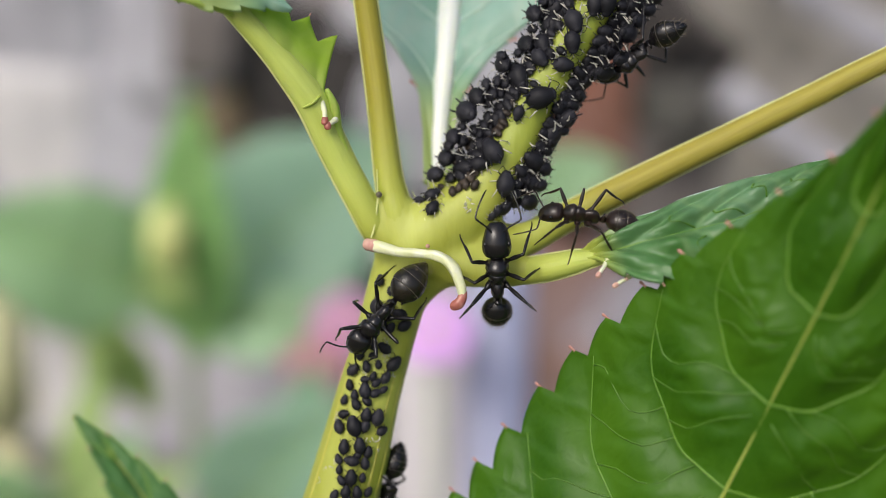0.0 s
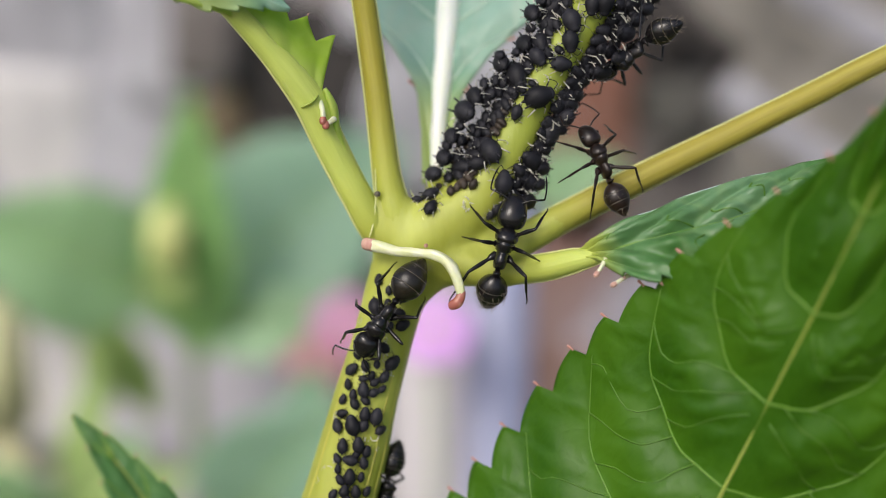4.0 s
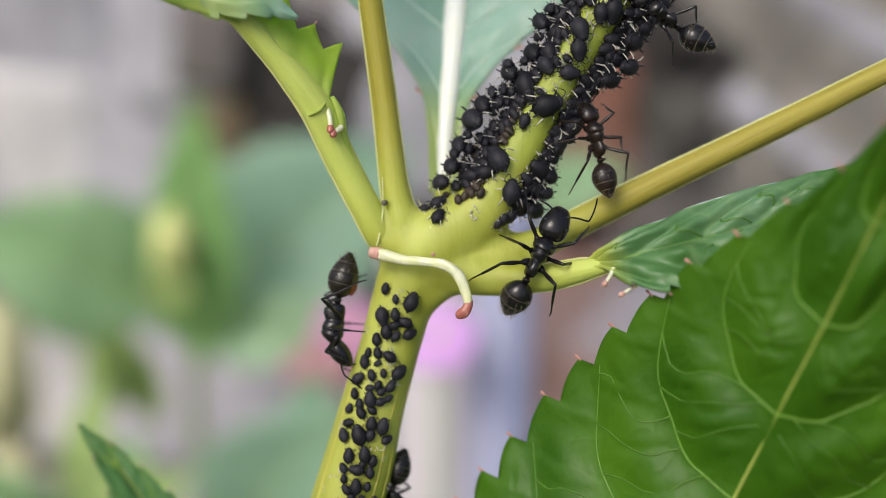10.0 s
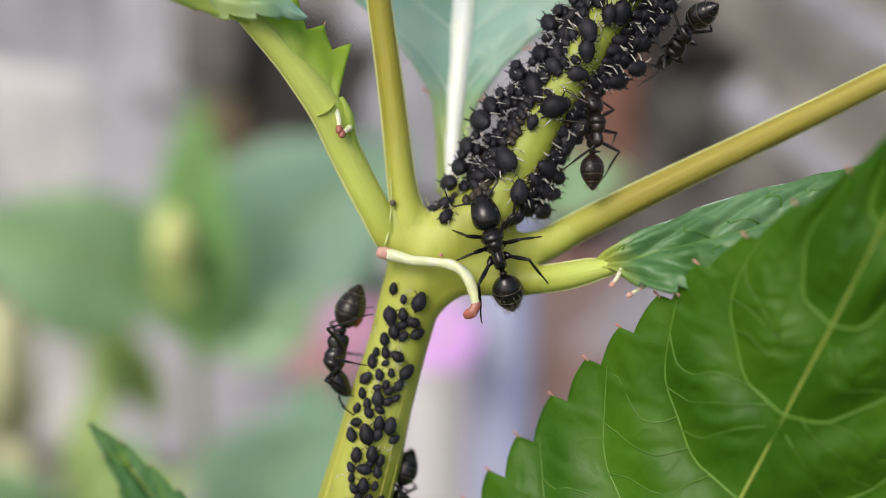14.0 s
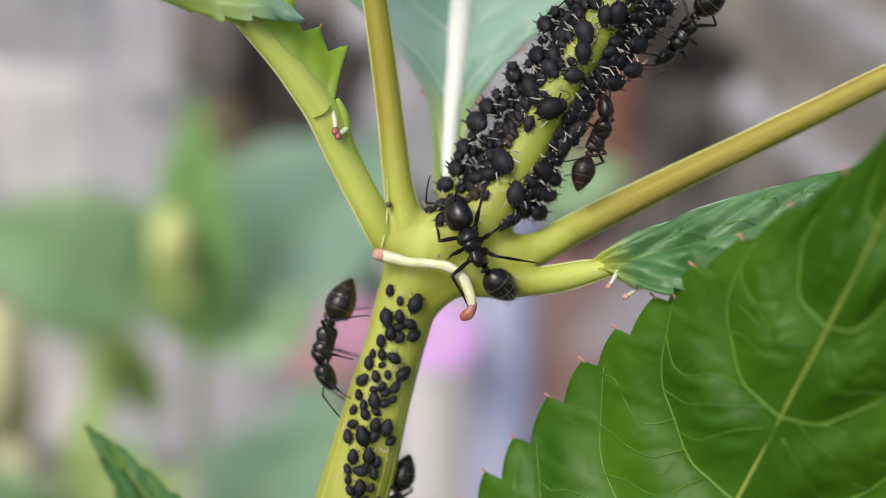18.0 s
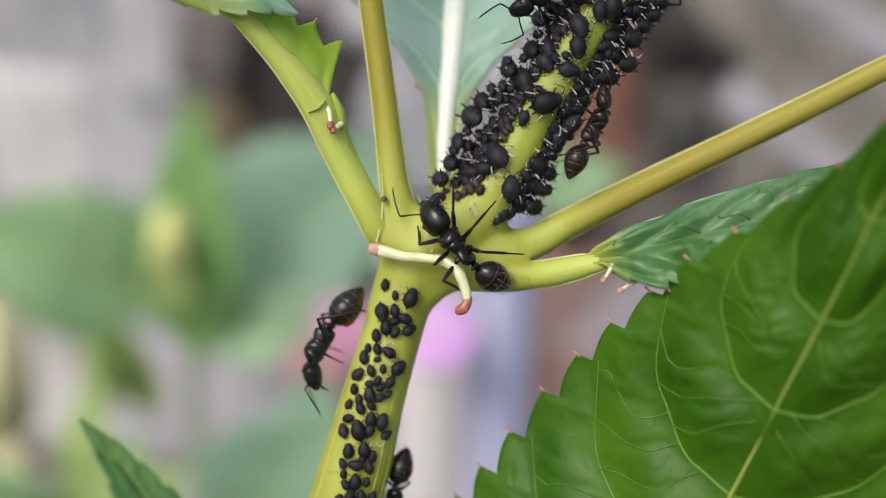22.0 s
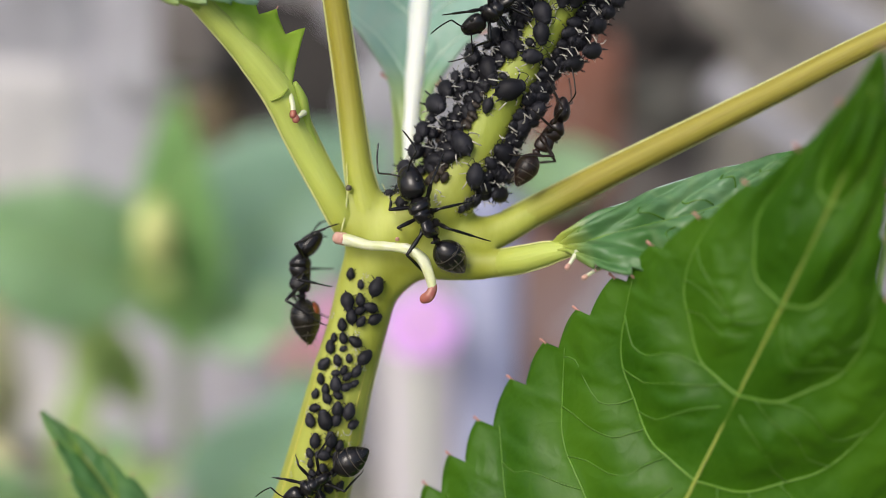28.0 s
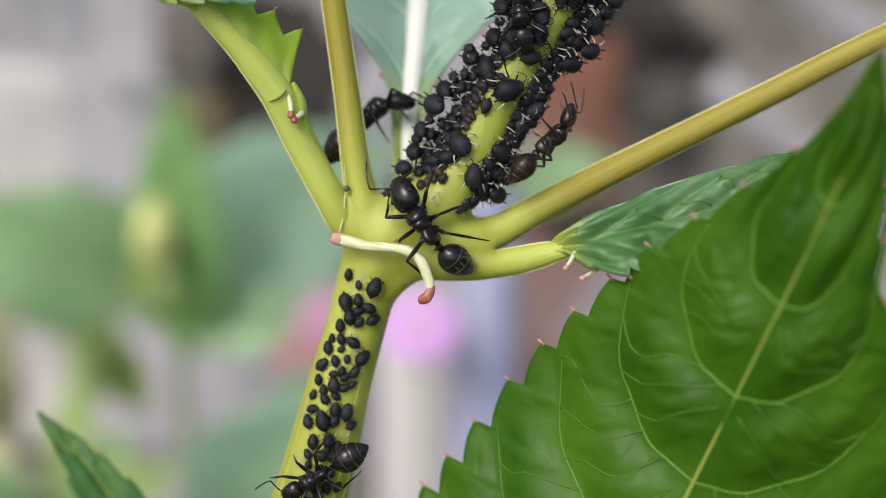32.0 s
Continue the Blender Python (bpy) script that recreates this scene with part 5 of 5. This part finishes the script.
def garden():
    one = neighbour("garden_plant", "leafy garden plant with blunt green leaves", [(-0.13, 0.40, 0), (-0.125, 0.385, 0.3), (-0.1391, 0.44, 0.5323), (-0.1156, 0.38, 0.7263)], [
        ((-0.1130, 0.36, 0.6134), (-0.1003, 0.33, 0.749), 0.040, 2), ((-0.1192, 0.335, 0.6484), (-0.1107, 0.335, 0.6795), 0.022, 1), ((-0.1199, 0.37, 0.6319), (-0.017, 0.4, 0.7083), 0.085, 3), ((-0.118, 0.36, 0.6278), (-0.0321, 0.36, 0.6334), 0.036, 0),
        ((-0.124, 0.36, 0.6474), (-0.2042, 0.33, 0.6901), 0.066, 4), ((-0.1948, 0.43, 0.6344), (-0.0312, 0.44, 0.6274), 0.075, 0), ((-0.147, 0.4, 0.5616), (-0.1763, 0.4, 0.637), 0.026, 1), ((-0.0997, 0.4, 0.6605), (-0.0403, 0.42, 0.6802), 0.07, 0)])
    part("flower_bud", tube([Vector(p) * 1000 for p in ((-0.1149, 0.33, 0.67), (-0.1142, 0.33, 0.6801), (-0.1136, 0.33, 0.6901), (-0.1127, 0.33, 0.6999))], [3, 9, 9.5, 3], sides=14), BUD, one, "swollen yellow-green bud")
    neighbour("garden_plant", "low garden plant with teal-green leaves", [(-0.06, 0.36, 0), (-0.065, 0.34, 0.25), (-0.0745, 0.3, 0.5451), (-0.0741, 0.3, 0.5957)], [
        ((-0.0933, 0.3, 0.5567), (-0.0358, 0.28, 0.6379), 0.06, 3), ((-0.0649, 0.31, 0.567), (-0.0522, 0.31, 0.6378), 0.035, 3)])
    neighbour("garden_plant", "low garden plant with fresh green leaves", [(-0.16, 0.34, 0), (-0.16, 0.33, 0.25), (-0.1644, 0.3, 0.5303), (-0.161, 0.3, 0.5792)], [
        ((-0.1637, 0.3, 0.5567), (-0.2014, 0.28, 0.613), 0.04, 4), ((-0.1661, 0.3, 0.5567), (-0.1049, 0.3, 0.593), 0.034, 1), ((-0.1573, 0.31, 0.5554), (-0.1504, 0.33, 0.628), 0.022, 1), ((-0.1530, 0.32, 0.5616), (-0.1295, 0.32, 0.5988), 0.03, 4), ((-0.1708, 0.39, 0.5669), (-0.1675, 0.385, 0.6324), 0.016, 1)])
    neighbour("garden_plant", "garden plant with grey-green leaves by the wall", [(0.0, 0.475, 0), (0.01, 0.475, 0.3), (0.0321, 0.478, 0.6331), (0.0441, 0.46, 0.6683)], [
        ((0.0443, 0.46, 0.6619), (0.0944, 0.44, 0.6833), 0.035, 0)])


def flower(name, label, at, size, mat, stalk_to, tip=0.0):
    ob = thing(name, label, "flower", Matrix.Identity(4), group="garden flowers")
    c = Vector(at) * 1000
    for k in range(5):
        t = 2 * math.pi * k / 5 + 0.3
        out = V(math.cos(t), -0.25 * (1 - tip) + tip * math.sin(t), math.sin(t) * math.sqrt(1 - tip * tip)) * size
        side = V(-math.sin(t), tip * math.cos(t), math.cos(t) * math.sqrt(1 - tip * tip)) * size
        bm = bmesh.new()
        rows = []
        for i in range(7):
            u = i / 6
            w = 0.62 * math.sin(math.pi * min(1, 0.12 + u * 0.8)) ** 0.8
            rows.append([bm.verts.new((c + out * u + side * w * j / 3 + V(0, -abs(j) * 0.04 * size + 0.1 * size * u * u, 0)) * MM) for j in range(-3, 4)])
        for r0, r1 in zip(rows, rows[1:]):
            for j in range(6):
                bm.faces.new((r0[j], r0[j + 1], r1[j + 1], r1[j]))
        petal = part("petal", bm, mat, ob)
        solid = petal.modifiers.new("thickness", "SOLIDIFY")
        solid.thickness = 0.3 * MM
    part("centre", tube([c + V(0, 0.17, 0) * size, c - V(0, 0.11, 0) * size, c - V(0, 0.22, 0) * size], [0.14 * size, 0.17 * size, 0.06 * size], sides=10), BUD, ob)
    low = Vector(stalk_to) * 1000
    part("flower_stalk", tube([c + V(0, 0.22, 0) * size, (c + low) / 2 + V(0, 15, 10), low], [0.07 * size, 1.2, 2.5], sides=8), GARDEN_STALK, ob)


def flowers():
    flower("flower", "magenta balsam flower before a white post", (-0.003, 0.235, 0.6862), 13.5, PETAL, (0.005, 0.23, 0), tip=0.8)
    flower("flower", "rose-pink balsam flower leaning on a garden leaf", (-0.0415, 0.33, 0.6478), 15, PETAL_PALE, (-0.03, 0.37, 0))
    flower("flower", "faded rose flower hanging beside a stem", (-0.0535, 0.32, 0.6329), 14, PETAL_ROSE, (-0.04, 0.40, 0))
    flower("flower", "small pink flower behind the broad leaf", tuple(PLANT @ (V(44.18, 1, 7.54) * MM)), 5.2, PETAL, (0.09, 0.12, 0))


def cane(ends):
    ob = thing("garden_cane", "pale weathered garden cane leaning on the wall", "cane", Matrix.Identity(4), group="garden canes")
    part("rod", tube([Vector(p) * 1000 for p in ends], [9, 9, 8.5], sides=12, steps=3), STONE_PALE, ob)
    for f in (0.12, 0.37, 0.63, 0.88):
        p = (Vector(ends[0]).lerp(Vector(ends[1]), f * 2) if f < 0.5 else Vector(ends[1]).lerp(Vector(ends[2]), f * 2 - 1)) * 1000
        d = (Vector(ends[1]) - Vector(ends[0])).normalized() * 3
        part("knot", tube([p - d, p, p + d], [9.2, 10.5, 9.2], sides=12, steps=2), STONE_PALE, ob)


def planter():
    x, y, z = -0.2265, 0.4, 0.5905
    ob = thing("planter", "cream painted planter box on a post", "planter", pose(x, y, z))
    bm = bmesh.new()
    bmesh.ops.create_cube(bm, size=1, matrix=Matrix.Diagonal((0.028, 0.03, 0.07, 1)))
    bmesh.ops.bevel(bm, geom=bm.edges[:], offset=0.004, segments=2, affect="EDGES")
    part("box", bm, CREAM, ob)
    part("post", tube([(0, 0, -z * 1000), (0, 0, -36)], [9, 9], sides=12, steps=2), CREAM, ob)


garden()
flowers()
cane([(0.1615, 0.49, 0.7857), (0.2061, 0.48, 0.7564), (0.2844, 0.46, 0.7112)])
cane([(0.1460, 0.465, 0.7200), (0.1690, 0.46, 0.7035), (0.2804, 0.44, 0.6274)])
planter()


# ---------------------------------------------------------------- small litter on the stem
def cast_skins():
    rng = random.Random(9)
    for axis, radii, rows in ((UPPER_AXIS, UPPER_RADII, [(17.45, 0.26, 1, 30), (23.83, 0.01, 1.1, 60), (19.52, -0.18, 0.7, 10), (11.11, -0.29, 0.6, 20), (4.71, 2.5, 0.7, 60), (5.49, 2.94, 0.6, 10), (5.98, -1.27, 0.7, 50)]),
                              (LOWER_AXIS, LOWER_RADII, [(12.36, 1.26, 0.9, 80), (22, -2.39, 0.7, 60), (26.45, -0.2, 0.6, 30), (21.05, 0.44, 0.7, 20), (11.55, -1.31, 0.6, 70), (19.57, 0.62, 0.6, 10)])):
        extra = [(rng.uniform(4, 26), rng.uniform(-2.6, 2.4), rng.uniform(0.5, 1.0), rng.uniform(0, 180)) for _ in range(16)]
        for along, across, size, heading in rows + extra:
            bm = bmesh.new()
            for k in range(5):
                p = V(rng.uniform(-0.3, 0.3), rng.uniform(-0.4, 0.4), rng.uniform(-0.25, -0.1))
                q = p + V(rng.uniform(-0.5, 0.5), rng.uniform(-0.5, 0.5), rng.uniform(0, 0.25))
                add_tube(bm, [p, (p + q) / 2 + V(0, 0, 0.1), q], [0.03, 0.06, 0.015], sides=5, steps=2)
            ob = new("cast_skin", mesh_of("cast_skin", bm, SKIN))
            ob.matrix_basis = perch(axis, radii, along, across, size, heading)
            tagged(ob, "whitish shed aphid skin stuck to the stem", "insect skin", "cast skins")


cast_skins()


# ---------------------------------------------------------------- what moves
def motions():
    march(ANT_STEM, [
        (0, -5.64, -2.6, -6.12, -139, 0, 0), (1, -5.2, -2.6, -5.78, -139, 0, 0), (2, -5.46, -2.6, -5.72, -121, 0, 0), (3, -5.56, -2.6, -5.78, -137, 0, 0),
        (3.5, -5.4, -2.6, -5.97, -140, 0, 0), (5.5, -4.31, -2.6, -7.11, -161, 0, 0), (6, -3.8, -2.6, -7.67, -160, 0, -12), (7, -4.75, -2.6, -8.47, -153, 0, -8),
        (8, -4.24, -2.8, -9.47, -156, 12, -5), (8.6, -4.85, -2.6, -8.28, -150, 0, 0), (9, -5.66, -2.6, -7.1, -116, 0, 0), (9.2, -5.63, -2.6, -5.88, -90, 0, 0),
        (9.4, -7.17, -2.2, -4.19, -64, 0, 10), (9.6, -7.02, -2.2, -3.76, -80, 0, 15), (9.8, -8.59, -1, -5.13, -125, 0, 40), (10, -10.19, 1.5, -5.96, -176, 0, 85),
        (10.5, -10.47, 2, -5.77, -174, 0, 85), (11, -10.47, 2, -7.16, -168, 0, 85), (12, -10.79, 2, -8.01, -172, 0, 85), (13, -10.75, 2, -8.41, -173, 0, 85),
        (14, -10.73, 2, -8.68, -170, 0, 85), (14.5, -10.81, 2, -8.33, -170, 0, 85), (16.5, -11.24, 2.2, -8.43, -168, 0, 85), (17, -11.32, 2.2, -8.33, -168, 0, 85),
        (18, -11.52, 2.2, -7.88, -167, 0, 85), (19, -11.51, 2.2, -8.66, -165, 0, 85), (20, -11.37, 2.2, -8.39, -163, 0, 85), (21, -11.92, 2.2, -8.1, -154, 0, 85),
        (22, -11.61, 2.2, -8.37, -152, 0, 85), (22.5, -11.15, 2, -7.13, -168, 0, 85), (23, -9.72, 1, -7.43, -195, 62, 60), (24, -9.64, 1, -7.61, -195, 62, 60),
        (24.2, -9.74, 1, -7.3, -240, 20, 0), (24.4, -10.1, 1.5, -6.51, -296, -45, -60), (26.5, -8.45, 1.5, -5.5, -300, -68, -25), (27, -8.25, 1.5, -5.9, -284, -68, -20), (27.4, -8.52, 1.8, -5.7, -308, -52, -55),
        (27.6, -9.48, 2, -5.34, -330, -30, -85), (27.8, -10.07, 2, -4.07, -354, -10, -88), (28, -10.15, 2, -2.7, -358, 0, -88), (28.3, -9.59, 3.2, 2.28, -352, 0, -92), (28.6, -9.0, 4, 4.51, -345, 0, -100), (28.8, -8.9, 4.2, 6.9, -368, 0, -110),
        (29, -8.8, 4.2, 8.6, -386, 0, -115), (29.15, -8.5, 4, 9.2, -380, 0, -115), (29.3, -7.5, 4, 9.89, -355, 0, -112), (29.5, -5.95, 4, 10.93, -318, 0, -100), (29.7, -5.5, 4, 11, -305, 0, -92),
        (30, -4.83, 4, 10.67, -302, 0, -90), (30.5, -4.55, 4, 10.81, -302, 0, -90),
        (31, -4.41, 4, 11.17, -303, 0, -90), (32, -3.55, 4, 11.96, -307, 0, -90)], 1)
    march(ANT_NODE, [
        (0, 4.67, -2.6, -2.38, -2, 24, 0), (1, 3.85, -2.6, -1.99, -8, 24, 0), (2, 3.82, -2.6, -1.78, -9, 22, 0), (3, 4.5, -2.6, -0.39, 8, 10, 0), (3.5, 4.91, -2.6, -0.29, 12, 5, 0),
        (5.5, 6.78, -2.6, 0.93, 24, 5, 0), (6, 6.78, -2.6, 0.64, 24, 5, 0), (7, 7.32, -2.6, 0.64, 31, 0, 0), (8, 7.34, -2.6, 1.11, 31, 0, 0), (9, 7.76, -2.6, 1.31, 29, 0, 0),
        (10, 7.7, -2.6, 0.05, 28, 0, 0), (10.5, 7.36, -2.6, -0.32, 30, 0, 0), (11, 7.07, -2.6, -0.41, 24, 0, 0), (11.4, 5.73, -2.8, -0.21, 4, 0, 0), (11.8, 4.63, -2.8, -1.17, -15, 0, 0),
        (12, 4.6, -2.8, -1.1, -18, 0, 0), (13, 3.85, -2.8, -0.26, -20, 0, 0), (14, 3.34, -2.8, 0.81, -17, 0, 0), (14.5, 3.1, -2.8, 1.05, -20, 0, 0), (16.5, 1.81, -2.8, 1.59, -30, 0, -28),
        (17, 1.63, -2.8, 1.56, -30, 0, -28), (18, 1.76, -2.8, 1.09, -28, 0, -28), (19, 2.57, -2.8, 0.11, -32, 0, -28), (20, 1.81, -2.8, 0.98, -39, 0, -28), (21, 0.22, -2.8, 1.79, -39, 0, -28),
        (22, 0.83, -2.8, 0.59, -42, 0, -28), (23, 1.56, -2.8, 0.76, -36, 0, -28), (24, 1.85, -2.8, 0.63, -35, 0, -28), (24.5, 1.78, -2.8, 0.64, -33, 0, -28), (26.5, 1.42, -2.8, 2.42, -24, 0, -28),
        (27, 1.79, -2.8, 2.11, -24, 0, -28), (28, 1.07, -2.8, 2.1, -25, 0, -28), (29, 1.68, -2.8, 1.78, -20, 0, -28), (30, 1.72, -2.8, 2.48, -16, 0, -28), (31, 1.95, -2.8, 1.84, -20, 0, -28),
        (32, 1.14, -2.8, 1.44, -35, 0, -28)], 2)
    march(ANT_SIDE, [
        (0, 11.6, -4.5, 2.85, -80, 0, 30), (1, 12.2, -4.5, 2.9, -88, 0, 30), (2, 13.5, -3.5, 5.1, -57, 0, 20), (3, 14.3, -2, 6.85, -31, 0, 10), (3.5, 14.2, -1.5, 7.35, -25, 0, 10),
        (5.5, 13.22, -1, 8.43, -16, 0, 25), (6, 13.22, -1, 8.95, -13, 0, 25), (7, 12.91, -1, 9.31, -12, 0, 25), (8, 12.95, -1, 10.19, -12, 0, 25), (9, 13.26, -1, 9.91, -12, 0, 25),
        (10, 12.85, -1, 10.35, -12, 0, 25), (11, 12.75, -1, 10.31, -12, 0, 30), (12, 12.78, -1, 10.45, -8, 0, 35), (13, 12.33, -1, 10.38, -5, 0, 40), (14, 12.08, -1, 11.23, 4, 0, 50),
        (14.5, 12.10, -1, 11.21, 6, 0, 55), (16.5, 12.19, -1, 10.03, 18, 0, 80), (17, 12.12, -1, 10.08, 20, 0, 80), (18, 12.74, -1, 10.97, 23, 0, 80), (19, 12.68, -1, 11.08, 23, 0, 80),
        (20, 12.43, -1, 10.72, 22, 0, 80), (21, 12.44, -1, 10.88, 24, 0, 80), (22, 12.84, -1, 11.33, 28, 0, 80), (23, 12.80, -1, 11.26, 29, 0, 80), (24, 12.62, -1, 11.14, 26, 0, 80),
        (24.5, 12.62, -1, 11.17, 27, 0, 80), (26.5, 11.92, -1, 9.62, 28, 0, 80), (27, 11.94, -1, 9.55, 28, 0, 80), (28, 12.01, -1, 9.24, 36, 0, 85), (29, 12.01, -1, 8.94, 44, 0, 85),
        (30, 12.11, -1, 8.67, 56, 0, 85), (31, 12.13, -1, 8.92, 45, 0, 85), (32, 12.36, -1, 9.00, 46, 0, 85)], 3)
    march(ANT_TOP, [
        (0, 16.6, -0.4, 16.8, 230, -20, -50), (3.5, 16.5, -0.4, 16.9, 230, -20, -50), (6, 16.35, -0.4, 17.3, 230, -20, -50), (7, 16.4, -0.4, 17.5, 230, -18, -50), (8, 16.4, -0.4, 17.9, 232, -14, -45),
        (8.5, 17.6, -0.6, 19.4, 262, -6, -20), (9, 18.9, -1, 20.9, 305, 4, 10), (10, 18.5, -1, 21.2, 306, 8, 15), (10.5, 19.3, -0.8, 20.2, 260, 0, -20), (11, 19.3, -0.5, 19.2, 212, -42, -55),
        (12, 19.6, -0.5, 18.9, 208, -46, -60), (13, 19.7, -0.5, 18.7, 206, -48, -60), (14, 19.4, -0.5, 19.0, 208, -48, -60), (14.5, 19.5, -0.5, 19.0, 208, -48, -60), (16.5, 19.9, -0.5, 18.9, 208, -46, -60),
        (17, 20.0, -0.5, 19.0, 208, -46, -60), (18, 20.1, -0.5, 19.9, 212, -28, -55), (19, 20.3, -0.5, 21.4, 224, -15, -50), (20, 21.6, -0.5, 23.4, 240, -5, -45), (21, 21.6, -0.5, 24.4, 245, 0, -45),
        (22, 21.3, -0.5, 24.6, 248, 0, -45), (24, 22.3, -0.5, 24.7, 250, 0, -45), (26.5, 22.6, -0.5, 25.2, 250, 0, -45), (32, 22.9, -0.5, 26.2, 250, 0, -45)], 4)
    march(ANT_FOOT, [
        (0, -5.21, 4, -23.08, -168, 0, -80), (12, -5.32, 4, -22.83, -168, 0, -80), (18, -5.25, 4, -23.3, -168, 0, -80), (22, -5.05, 4, -23.18, -168, 0, -80), (24, -5.08, 4, -23.48, -168, 0, -80),
        (24.2, -8.01, 8, -21.25, -105, 0, -160), (24.35, -11.25, 6, -19.16, -60, 0, -230), (24.5, -10.89, 2, -17.56, -28, 0, -290), (25.3, -10.78, -1, -17.9, -70, 0, -345), (26, -10.6, -2.4, -20.2, -118, 0, -360),
        (26.5, -8.5, -2.4, -20.4, -121, 0, -360), (27, -8.5, -2.4, -20.5, -121, 0, -360), (28, -8.5, -2.4, -20.7, -122, 0, -360), (29, -8.6, -2.4, -20.7, -122, 0, -360), (30, -8.6, -2.4, -20.6, -122, 0, -360),
        (31, -8.5, -2.4, -20.4, -122, 0, -360), (32, -8.4, -2.4, -20.2, -121, 0, -360)], 5)
    march(ANT_LATE, [
        (0, 12.63, -3, 29.09, -150, 0, -30), (16, 11.63, -3, 29.05, -150, 0, -30), (20, 9.36, -3, 24.45, -140, 0, -35), (22, 8.41, -3, 22.51, -125, 0, -40), (23, 8.04, -3, 21.33, -120, 0, -40),
        (24, 6.94, -3, 20.78, -120, 0, -40), (26.5, 6.77, -3, 19.39, -140, 0, -40), (27, 6.54, -3, 19.11, -145, 0, -40), (28, 7.36, -3, 20.05, -130, 0, -40), (29, 7.09, -3, 20.06, -135, 0, -40),
        (30, 7.84, -3, 20.08, -185, 0, -20), (31, 9.69, -3, 19.94, -190, 0, -10), (32, 9.33, -3, 19.81, -190, 0, 0)], 6)


motions()
